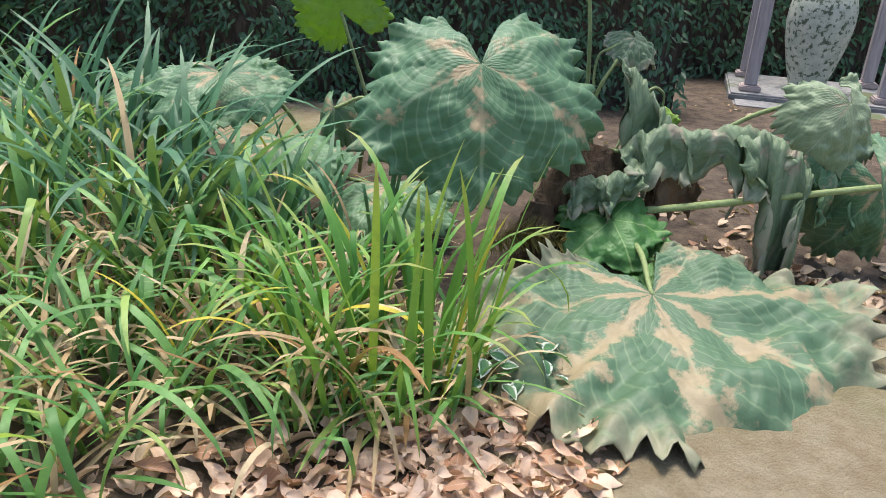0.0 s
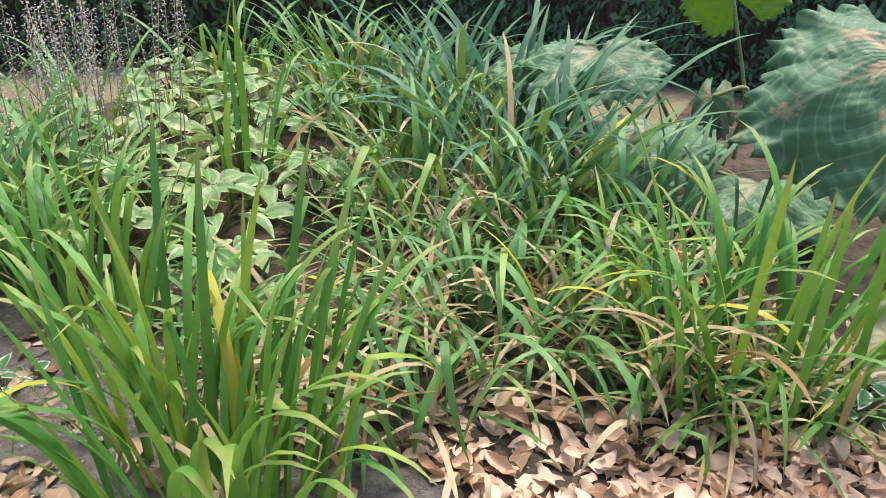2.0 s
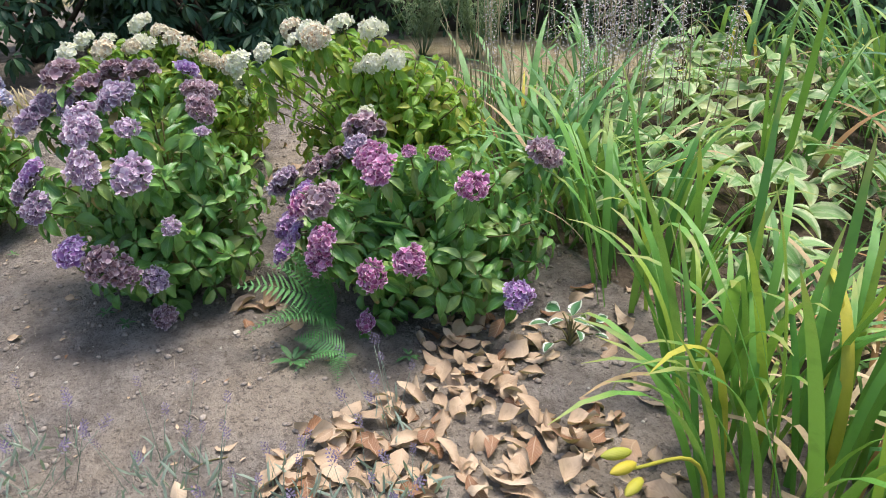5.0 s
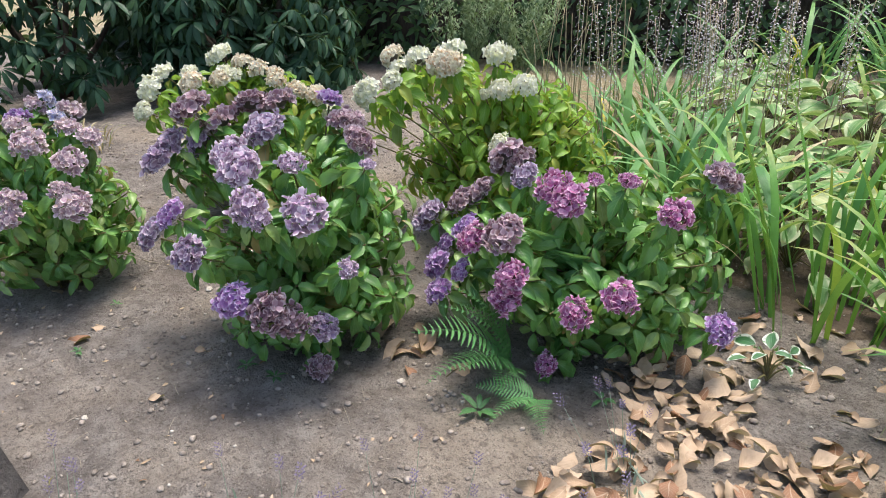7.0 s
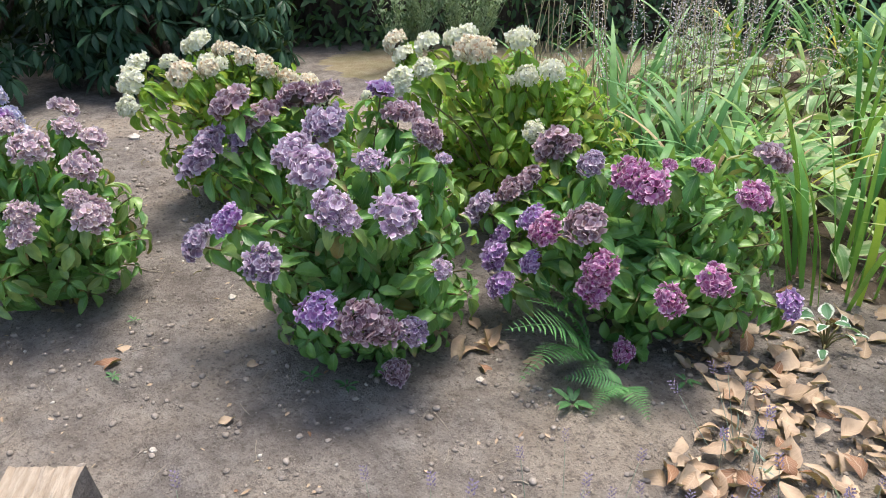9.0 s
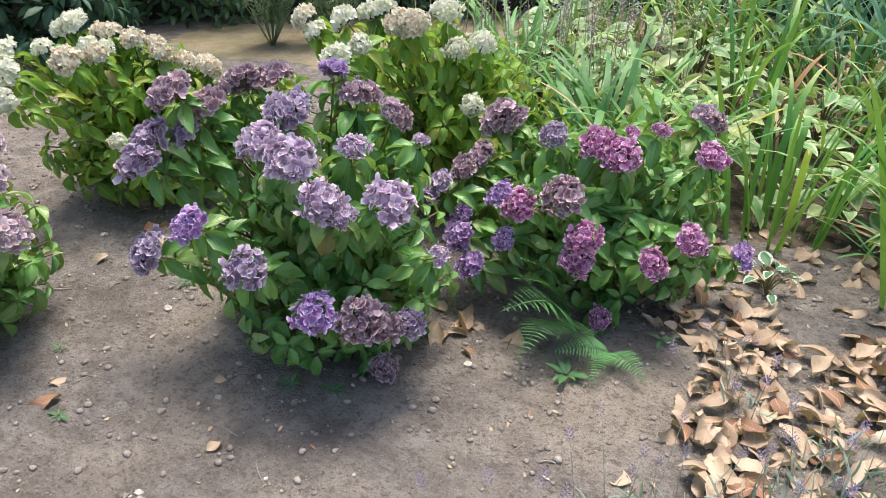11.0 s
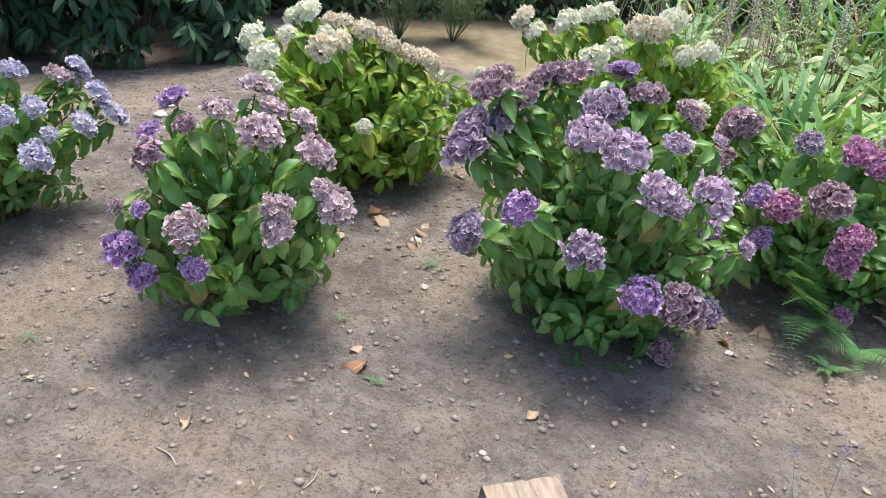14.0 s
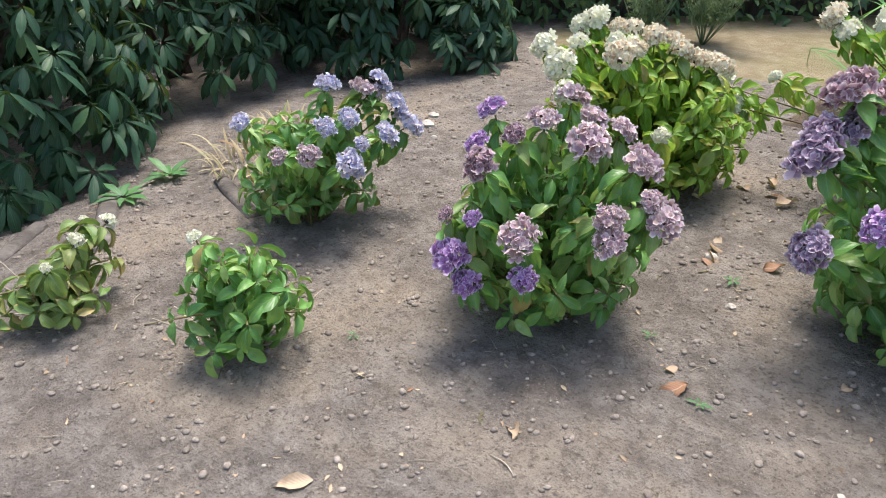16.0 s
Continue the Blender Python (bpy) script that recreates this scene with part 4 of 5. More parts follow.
def drape(plant, ridge, drop, seed, key, label, stalk=None, gather=0.15, nu=90, nv=20):
    """A limp leaf hung over the line of its ridge: two skirts of folds with a ragged hem."""
    o = Vector(plant.location)
    P = [Vector(q) - o for q in ridge]
    V, F, U = [], [], []
    mid = sum(P, Vector()) / len(P)
    off = seed * 5.3
    for i in range(nu + 1):
        f = i / nu * (len(P) - 1)
        k = min(len(P) - 2, int(f))
        a = P[k].lerp(P[k + 1], f - k) + Vector((0, 0, 0.03 * noise.noise((f * 2.1, off, 0))))
        ends = min(1, 4.5 * min(i, nu - i) / nu + 0.25)
        hang = drop * ends * (0.78 + 0.6 * noise.noise((f * 1.3, off, 2)) + 0.4 * noise.noise((f * 4, off, 3)) + 0.1 * noise.noise((f * 23, off, 4)))
        for j in range(nv + 1):
            t = 2.0 * j / nv - 0.6
            side = -1 if t > 0 else 1
            w = min(1.4, abs(t)) / 1.4
            q = Vector((a.x, a.y, a.z))
            q.z -= hang * w * (1 if t > 0 else 0.7)
            q.y += side * (0.035 + 0.05 * w) * min(1, w * 6)
            amp = 0.06 * w ** 0.8
            q.y += amp * (math.sin(f * 5.2 + off + 1.5 * noise.noise((f, w * 1.5, off))) + 0.8 * noise.noise((f * 4, w * 3, off)))
            q.x += amp * (0.8 * math.cos(f * 4.1 + off) + noise.noise((f * 3, w * 4, off + 7))) + (mid.x - a.x) * gather * w
            q.y += 0.025 * w ** 0.5 * noise.noise((f * 8, w * 6, off + 5)) + 0.008 * noise.noise((f * 20, w * 14, off + 5))
            q.z += 0.03 * noise.noise((f * 5, w * 5, off + 3)) + 0.008 * noise.noise((f * 15, w * 15, off))
            q.z = max(q.z, 0.015 + 0.01 * w)
            V.append(q)
            U.append((w, f * 0.8))
    for i in range(nu):
        for j in range(nv):
            a = i * (nv + 1) + j
            F.append((a, a + 1, a + nv + 2, a + nv + 1))
    ob = piece("leaf", mesh("leaf", V, F, M[key], U), plant, Matrix.Identity(4), label)
    ob.modifiers.new("thickness", "SOLIDIFY").thickness = 0.003
    if stalk:
        v, f, u = tube([Vector(q) - o for q in stalk] + [P[0]], 0.012, 0.009, 8, 8, 0.06)
        piece("leaf_stalk", mesh("leaf_stalk", v, f, M["petiole"], u), plant, Matrix.Identity(4), "prickly pale green stalk")


g = thing("gunnera", 0.75, 3.75, 0, "giant gunnera with scorched and collapsed leaves on a fibrous crown", "gunnera")
put_leaf(g, (0.19, 3.42, 1.0), (0.24, 2.95, 0.45), (0.05, -0.75, 0.72), 0.64, "gunnera", "huge puckered leaf bleached tan in the middle", ((0.72, 3.8, 0.1), (0.6, 3.75, 0.6)), droop=0.36, crumple=0.035, seed=3, lobes=5)
put_leaf(g, (0.95, 2.84, 0.17), (1.06, 1.95, 0.03), (0.0, 0.05, 1), 0.90, "gunnera_floor", "huge scorched leaf lying collapsed on the ground", ((0.72, 3.75, 0.08), (0.97, 3.35, 0.2)), r=0.017, droop=0.10, crumple=0.055, seed=5, lobing=0.08, lobes=7, nt=300, nr=56, reach=[0.66, 0.98, 1.06, 1.12, 1.08, 1.22, 0.75])
put_leaf(g, (0.88, 3.42, 0.28), (1.0, 3.05, 0.08), (0.05, -0.8, 0.6), 0.30, "gunnera_young", "small fresh green young leaf", ((0.75, 3.7, 0.08),), r=0.01, droop=0.15, seed=6, lobing=0.26, lobes=5, nt=140, nr=28)
put_leaf(g, (1.08, 3.25, 0.14), (1.5, 3.05, 0.2), (0.1, -0.35, 0.9), 0.2, "gunnera_young", "small fresh green young leaf", ((0.8, 3.65, 0.06),), r=0.009, droop=0.15, seed=16, nt=140, nr=24)
drape(g, ((0.90, 3.86, 0.98), (1.0, 3.82, 0.92), (1.1, 3.76, 0.82), (1.18, 3.7, 0.72)), 0.40, 1, "gunnera_wilt", "wilted grey-green leaf hanging limp", stalk=((0.82, 3.85, 0.2), (0.80, 3.82, 0.75)))
drape(g, ((0.92, 3.66, 0.56), (1.02, 3.64, 0.68), (1.18, 3.66, 0.70), (1.36, 3.66, 0.70), (1.56, 3.64, 0.73), (1.74, 3.6, 0.66)), 0.34, 2, "gunnera_wilt", "wilted silvery leaf draped over its stalk", stalk=((0.85, 3.85, 0.2), (0.88, 3.8, 0.5)))
drape(g, ((1.46, 3.56, 0.68), (1.60, 3.52, 0.72), (1.76, 3.50, 0.64), (1.86, 3.5, 0.5)), 0.85, 3, "gunnera_wilt", "wilted dark green leaf draped to the ground", gather=0.45)
drape(g, ((1.70, 3.66, 0.60), (1.85, 3.62, 0.60), (2.02, 3.6, 0.52), (2.1, 3.6, 0.42)), 0.36, 4, "gunnera", "drooping dark green leaf")
drape(g, ((0.64, 3.52, 0.40), (0.72, 3.5, 0.46), (0.86, 3.5, 0.48), (1.0, 3.52, 0.52)), 0.22, 6, "gunnera_wilt", "shrivelled grey leaf")
drape(g, ((1.06, 3.76, 0.44), (1.2, 3.74, 0.52), (1.36, 3.74, 0.46)), 0.34, 7, "dead_leaf", "dead brown leaf remnant")
put_leaf(g, (2.0, 3.62, 0.86), (2.06, 3.4, 0.5), (0.05, -0.85, 0.5), 0.33, "gunnera_pale", "wilting pale leaf with raised veins", ((1.0, 4.0, 0.15), (1.6, 3.95, 0.66), (1.9, 3.8, 0.82)), droop=0.4, crumple=0.07, seed=11, fold=0.35)
put_leaf(g, (2.16, 3.45, 0.5), (2.3, 3.3, 0.05), (-0.1, -0.9, 0.3), 0.42, "gunnera", "drooping dark green leaf", ((0.9, 3.7, 0.22), (1.14, 3.52, 0.31)), r=0.022, droop=0.5, crumple=0.05, seed=12, fold=0.5)
put_leaf(g, (0.72, 4.3, 1.75), (0.5, 4.0, 1.7), (0, -0.3, 1), 0.4, "gunnera_lime", "raised lime green leaf", ((0.80, 4.0, 0.1), (0.82, 4.2, 0.94)), droop=0.2, seed=15)
put_leaf(g, (1.02, 4.05, 1.06), (1.1, 3.85, 0.9), (0.3, -0.6, 0.7), 0.17, "gunnera_wilt", "small pale curling leaf", ((0.86, 3.9, 0.3), (0.82, 4.0, 0.9), (0.9, 4.0, 1.02)), r=0.008, droop=0.4, crumple=0.09, seed=17, nt=140, nr=24)
put_leaf(g, (1.3, 4.3, 0.62), (1.3, 4.1, 0.42), (0.2, -0.6, 0.5), 0.14, "gunnera_lime", "small fresh leaf on a hooked stalk", ((0.9, 4.0, 0.2), (1.15, 4.2, 0.72), (1.27, 4.25, 0.75)), r=0.009, droop=0.4, crumple=0.06, seed=18, nt=140, nr=24)
v, f, u = tube(((0.0, 0.0, -0.03), (0.02, 0.0, 0.2), (0.1, 0.1, 0.52)), 0.30, 0.17, 22, 10, 0.13, 3)
piece("crown", mesh("crown", v, f, M["trunk"], u), g, Matrix.Identity(4), "dark fibrous rootstock")
v, f, u = tube(((-0.2, -0.28, -0.03), (-0.22, -0.24, 0.16), (-0.2, -0.2, 0.3)), 0.15, 0.07, 18, 8, 0.13, 4)
piece("crown", mesh("crown", v, f, M["trunk"], u), g, Matrix.Identity(4), "dark fibrous rootstock")
rr = random.Random(33)
parts = []
for i in range(260):
    f = rr.random()
    a = rr.uniform(0, 6.28)
    p = Vector((-0.16 + 0.32 * f, 0, 0.02 + 0.05 * math.sin(f * 3.1)))
    d = Vector((rr.uniform(-0.2, 0.6), math.cos(a), math.sin(a)))
    vv, ff, uu = blade(0.10 * (0.6 + 0.4 * math.sin(f * 3.1)), 0.007, 0, rr.uniform(0.2, 0.8), 0.3, 4)
    parts.append((vv, ff, uu, Matrix.Translation(p) @ Vector((0, 0, 1)).rotation_difference(d).to_matrix().to_4x4()))
v, f, u = joined(parts)
piece("flower_spike", mesh("flower_spike", v, f, M["cone"], u), g, pose(-0.31, -0.47, 0.17, 0, -6, -8) @ Matrix.Scale(1.15, 4), "bristly olive-brown flower spike")

g = thing("gunnera", -0.75, 4.75, 0, "gunnera plant with one broad flat leaf and one raised lime leaf", "gunnera")
put_leaf(g, (-1.30, 4.45, 0.70), (-1.2, 3.95, 0.47), (0.05, -0.45, 0.9), 0.47, "gunnera", "broad leaf with a bleached brown middle", ((-0.75, 4.75, 0.05), (-1.0, 4.65, 0.5)), droop=0.2, seed=21)
put_leaf(g, (-0.65, 5.0, 1.02), (-0.9, 4.9, 1.45), (-0.2, -0.9, 0.3), 0.36, "gunnera_lime", "raised lime green leaf", ((-0.46, 5.0, 0.0), (-0.46, 5.0, 0.37)), droop=0.15, seed=22)
put_leaf(g, (-0.60, 4.3, 0.56), (-0.6, 4.1, 0.2), (0, -0.9, 0.3), 0.24, "gunnera", "folded dark leaf on a hooked stalk", ((-0.5, 4.7, 0.05), (-0.42, 4.4, 0.58)), droop=0.5, crumple=0.05, seed=23, fold=1.0, nt=140, nr=28)
put_leaf(g, (-0.85, 4.0, 0.42), (-0.8, 3.6, 0.3), (0, -0.5, 0.85), 0.42, "gunnera", "low dark leaf", ((-0.75, 4.7, 0.05),), droop=0.3, seed=24)
put_leaf(g, (-0.25, 3.75, 0.28), (-0.1, 3.35, 0.2), (0.1, -0.5, 0.85), 0.38, "gunnera", "low dark leaf", ((-0.65, 4.6, 0.05),), droop=0.35, seed=25)
put_leaf(g, (-1.78, 4.6, 0.60), (-2.0, 4.3, 0.45), (0, -0.5, 0.85), 0.30, "gunnera", "low dark leaf", ((-0.85, 4.75, 0.05), (-1.4, 4.75, 0.5)), droop=0.3, seed=26)


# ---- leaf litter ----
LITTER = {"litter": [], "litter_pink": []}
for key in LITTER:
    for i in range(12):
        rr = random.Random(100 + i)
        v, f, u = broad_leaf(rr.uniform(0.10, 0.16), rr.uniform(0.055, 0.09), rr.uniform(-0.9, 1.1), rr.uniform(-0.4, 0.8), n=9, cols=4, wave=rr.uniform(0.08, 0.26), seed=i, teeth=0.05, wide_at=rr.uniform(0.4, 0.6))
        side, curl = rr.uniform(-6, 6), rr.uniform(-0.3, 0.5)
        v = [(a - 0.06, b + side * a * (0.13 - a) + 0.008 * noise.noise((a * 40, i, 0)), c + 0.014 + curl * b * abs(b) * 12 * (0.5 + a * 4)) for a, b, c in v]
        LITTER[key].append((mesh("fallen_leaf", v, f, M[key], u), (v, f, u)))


def litter(zones, single, more, label, seed, lift=0.025, key="litter"):
    rr = random.Random(seed)
    x0, y0 = zones[0][:2]
    pile = thing("leaf_litter", x0, y0, 0, label, "leaf litter")
    rest = []
    for i in range(single + more):
        x, y = spot_in(zones, rr)
        z = ground_z(x, y) + (rr.uniform(0.0, lift) if i >= more else 0.0)
        tilt = rr.gauss(0, 15) if i >= more else rr.gauss(0, 9)
        m = pose(x - x0, y - y0, z, tilt + (180 if rr.random() < 0.3 else 0), rr.gauss(0, 13), rr.uniform(0, 360)) @ Matrix.Scale(rr.uniform(0.5, 0.95), 4)
        if abs(tilt) > 90:
            m.translation.z += 0.01
        if i < more:
            rest.append((*LITTER[key][rr.randrange(12)][1], m))
        else:
            piece("fallen_leaf", LITTER[key][rr.randrange(12)][0], pile, m)
    if rest:
        v, f, u = joined(rest)
        tagged(piece("fallen_leaves", mesh("fallen_leaves", v, f, M[key], u), pile, Matrix.Identity(4)), kind="stuff")


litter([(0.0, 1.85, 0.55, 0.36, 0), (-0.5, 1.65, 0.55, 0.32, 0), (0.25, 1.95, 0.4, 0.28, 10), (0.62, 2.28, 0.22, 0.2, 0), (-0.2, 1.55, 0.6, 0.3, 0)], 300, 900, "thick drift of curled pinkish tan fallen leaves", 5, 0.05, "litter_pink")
litter([(-2.2, 0.45, 0.34, 0.42, 20), (-2.05, 0.55, 0.36, 0.3, 0), (-2.3, 0.2, 0.16, 0.28, 10), (-2.5, 0.85, 0.25, 0.22, 0), (-1.75, 0.75, 0.35, 0.25, 0)], 230, 60, "drift of curled tan fallen leaves on bare soil", 6, 0.04)
litter([(1.5, 3.45, 0.5, 0.3, 10), (0.7, 3.2, 0.35, 0.22, 0), (1.3, 3.15, 0.5, 0.25, 0), (1.95, 3.2, 0.3, 0.22, 0), (1.15, 2.98, 0.12, 0.1, 0), (0.5, 3.1, 0.3, 0.2, 0), (1.9, 3.6, 0.6, 0.4, 0), (2.2, 4.6, 0.9, 0.8, 0)], 240, 320, "reddish brown fallen leaves beneath a gunnera", 7)
litter([(-1.0, 2.2, 0.7, 0.5, 0), (-2.2, 1.4, 0.4, 0.4, 0), (-1.5, 1.4, 0.5, 0.4, 0)], 90, 60, "scattered tan fallen leaves under daylilies", 8)
litter([(4.0, 8.3, 1.3, 0.8, 0), (1.5, 6.2, 1.5, 0.8, 0)], 70, 0, "scattered dead leaves near a stone plinth", 9, 0.01)
litter([(-3.2, 0.32, 0.25, 0.16, 0), (-4.6, 0.3, 0.5, 0.5, 0), (-4.7, 1.0, 0.4, 0.4, 0)], 34, 0, "a few fallen leaves between hydrangeas", 10, 0.005)
rr = random.Random(12)
for i, (x, y, s) in enumerate(((-4.15, -0.69, 0.9), (-4.39, -1.20, 0.75), (-3.56, -0.57, 0.5), (-4.68, -1.73, 0.7), (-4.64, -0.68, 0.6), (-3.30, 0.25, 1.1), (-3.22, 0.32, 1.0), (-3.15, 0.2, 0.6), (-2.52, -0.12, 0.8), (-2.40, -0.28, 0.9), (-4.2, -0.62, 0.6), (-4.93, -1.32, 0.5), (-3.75, -0.35, 0.5))):
    ob = new("fallen_leaf", LITTER["litter"][i % 12][0])
    ob.matrix_world = pose(x, y, ground_z(x, y), rr.gauss(0, 10), rr.gauss(0, 10), rr.uniform(0, 360)) @ Matrix.Scale(s, 4)
    tagged(ob, "single curled brown leaf lying on bare soil", "fallen leaf", "loose fallen leaves")


# ---- crumbs, stones and twigs on the soil ----
def lump(r, rr):
    v = []
    for i in range(4):
        for j in range(6):
            a, q = math.pi * (i + 0.5) / 4, 2 * math.pi * j / 6
            k = r * rr.uniform(0.7, 1.2)
            v.append((k * math.sin(a) * math.cos(q), k * math.sin(a) * math.sin(q) * 0.8, r * rr.uniform(0.5, 0.62) * math.cos(a)))
    f = [(i * 6 + j, (i + 1) * 6 + j, (i + 1) * 6 + (j + 1) % 6, i * 6 + (j + 1) % 6) for i in range(3) for j in range(6)] + [tuple(range(6)), tuple(range(18, 24))[::-1]]
    return v, f, [(0, 0)] * 24


for name, key, count, lo, hi, label in (("soil_crumbs", "clod", 9000, 0.003, 0.017, "loose dark crumbs of soil"), ("pebbles", "pebble", 700, 0.003, 0.010, "small pale pebbles on the soil")):
    rr = random.Random(count)
    parts = []
    for i in range(count):
        x, y = rr.uniform(-7.5, -1.5), rr.uniform(-2.3, 2.2)
        r = lo + (hi - lo) * rr.random() ** 3
        parts.append((*lump(r, rr), pose(x, y, ground_z(x, y) + r * 0.2, 0, 0, rr.uniform(0, 360))))
    v, f, u = joined(parts)
    tagged(new(name, mesh(name, v, f, M[key], u)), label, name.replace("_", " "), kind="stuff")
for name, key, count, label in (("leaf_scraps", "litter", 620, "small dry scraps of leaf on the soil"), ("twig_scraps", "bare_twig", 420, "small broken twigs and straws on the soil")):
    rr = random.Random(count)
    parts = []
    for i in range(count):
        x, y = rr.uniform(-7.2, -1.9), rr.uniform(-2.2, 1.6)
        m = pose(x, y, ground_z(x, y) + 0.003, rr.gauss(0, 14), rr.gauss(0, 10), rr.uniform(0, 360))
        if key == "litter":
            parts.append((*broad_leaf(rr.uniform(0.010, 0.036), rr.uniform(0.006, 0.016), rr.uniform(-0.8, 0.8), 0.4, n=3, cols=2, wave=0.1, seed=i), m))
        else:
            l = rr.uniform(0.012, 0.05)
            parts.append((*tube(((-l, 0, 0.001), (0, l * rr.uniform(-0.2, 0.2), 0.003), (l, 0, 0.001)), 0.0014, 0.0009, 4, 2), m))
    v, f, u = joined(parts)
    tagged(new(name, mesh(name, v, f, M[key], u)), label, name.replace("_", " "), kind="stuff")
rr = random.Random(77)
for i in range(34):
    x, y = rr.uniform(-6.5, -2.4), rr.uniform(-1.8, 0.4)
    a, l = rr.uniform(0, 6.28), rr.uniform(0.04, 0.13)
    dx, dy = math.cos(a) * l, math.sin(a) * l
    z = ground_z(x, y) + 0.003
    v, f, u = tube(((-dx / 2, -dy / 2, 0), (dy * 0.1, -dx * 0.1, 0.003), (dx / 2, dy / 2, 0)), 0.003, 0.0018, 5, 3)
    ob = new("twig", mesh("twig", v, f, M["bare_twig"] if i % 2 else M["stem"], u))
    ob.location = (x, y, z)
    tagged(ob, "small dry twig lying on bare soil", "twig", "twigs on the soil")
for i, (x, y, r) in enumerate(((-4.23, -0.14, 0.022), (-3.12, 0.14, 0.018), (-3.61, -0.80, 0.014), (-4.45, 0.15, 0.03), (-6.5, 0.55, 0.05), (-6.6, 0.7, 0.04), (-4.9, 0.12, 0.02), (-6.3, 0.4, 0.025))):
    v, f, u = lump(r, rr)
    ob = new("stone", mesh("stone", v, f, M["pebble"], u, None, False))
    ob.location = (x, y, ground_z(x, y) + r * 0.15)
    tagged(ob, "small pale stone half sunk in soil", "stone", "stones on the soil")


# ---- ferns and weeds ----
def frond(length, seed):
    rr = random.Random(seed)
    parts = []
    n = 20
    spine = []
    for i in range(n + 1):
        s = i / n
        spine.append(Vector((length * s, 0, 0.16 * length * math.sin(s * 2.6) - 0.2 * length * s * s)))
    v, f, u = tube(spine[::4], 0.0025, 0.001, 4, 2)
    parts.append((v, f, u, Matrix.Identity(4)))
    for i in range(2, n):
        s = i / n
        pl = length * 0.30 * math.sin(min(1, (1 - s) * 1.15 + 0.04) * math.pi / 2) * (0.6 + 0.4 * min(1, s * 5))
        for side in (-1, 1):
            vv, ff, uu = broad_leaf(pl, length * 0.043 * (1 - 0.5 * s), rr.uniform(0.1, 0.5), 0.2, n=12, cols=2, teeth=0.35, wide_at=0.18, stalk=0)
            parts.append((vv, ff, uu, aim(spine[i], (0.42, side, rr.uniform(0.0, 0.2)))))
    return joined(parts)


FRONDS = []
for i in range(3):
    v, f, u = frond(0.36, i)
    FRONDS.append(mesh("frond", v, f, M["fern"], u))


def fern(x, y, z, fronds, label, seed):
    rr = random.Random(seed)
    t = thing("fern", x, y, 0, label, "fern", "ferns beneath the hydrangea")
    for deg, up, s, zz in fronds:
        piece("frond", rr.choice(FRONDS), t, pose(0, 0, z + zz, rr.uniform(-25, 25), -up, deg) @ Matrix.Scale(s, 4))


fern(-2.90, 0.46, 0.0, ((238, 52, 0.95, 0.06), (254, 36, 1.12, 0.06), (262, 14, 0.95, 0.05), (222, 60, 0.9, 0.08), (285, 30, 0.85, 0.05), (205, 48, 0.8, 0.06), (310, 20, 0.7, 0.03)), "green bracken fern with spreading fronds", 1)
fern(-2.72, 0.42, 0.0, ((225, 15, 0.6, 0.02), (270, 10, 0.6, 0.02), (320, 12, 0.55, 0.02)), "low bracken fern by fallen leaves", 2)
fern(-3.0, 0.75, 0.0, ((255, 62, 1.55, 0.06), (300, 65, 1.6, 0.08), (230, 58, 1.5, 0.06), (330, 60, 1.5, 0.06)), "tall bracken fern rising among hydrangea leaves", 3)
fern(-3.35, 0.0, 0.0, ((250, 8, 0.35, 0.01), (200, 8, 0.3, 0.01)), "tiny fern under a hydrangea", 4)
WEED = leaf_set(M["weed"], ((0.09, 0.028, 0.5), (0.07, 0.022, 0.8)), n=5, cols=2, teeth=0.15)
rr = random.Random(5)
for x, y, n, s in ((-2.81, 0.24, 9, 0.9), (-4.05, -0.72, 6, 0.45), (-4.35, -0.5, 5, 0.35), (-3.55, -0.25, 7, 0.6), (-3.42, -0.2, 6, 0.6), (-4.3, 0.02, 6, 0.5), (-5.1, -1.2, 5, 0.3), (-0.9, 1.95, 8, 0.8), (-2.6, 0.6, 6, 0.6), (-7.0, -0.9, 12, 1.7), (-6.9, -1.2, 10, 1.6)):
    w = thing("weed", x, y, ground_z(x, y), "small green weed rosette on bare soil", "weed", "weeds on the soil")
    for i in range(n):
        a = i * 2.4
        piece("leaf", WEED[i % 2], w, aim((0, 0, 0.008), (math.cos(a), math.sin(a), rr.uniform(0.15, 0.7)), (0, 0, 1), s * rr.uniform(0.7, 1.1)))


# ---- lavender ----
def lavender_head():
    parts = []
    for i in range(26):
        a = i * 2.4
        p = Vector((0.005 * math.cos(a), 0.005 * math.sin(a), 0.045 * i / 26))
        vv, ff, uu = broad_leaf(0.009, 0.006, 0.3, n=2, cols=2)
        parts.append((vv, ff, uu, aim(p, (math.cos(a), math.sin(a), 0.7))))
    return joined(parts)


v, f, u = lavender_head()
LAVHEAD = mesh("flower_spike", v, f, M["lavender_spike"], u)
LAVLEAF = []
for i in range(3):
    b = blade(0.07, 0.007, 0.1, 0.5 + 0.2 * i, 0.3, 4)
    LAVLEAF.append(mesh("leaf", b[0], b[1], M["lavender_leaf"], b[2]))


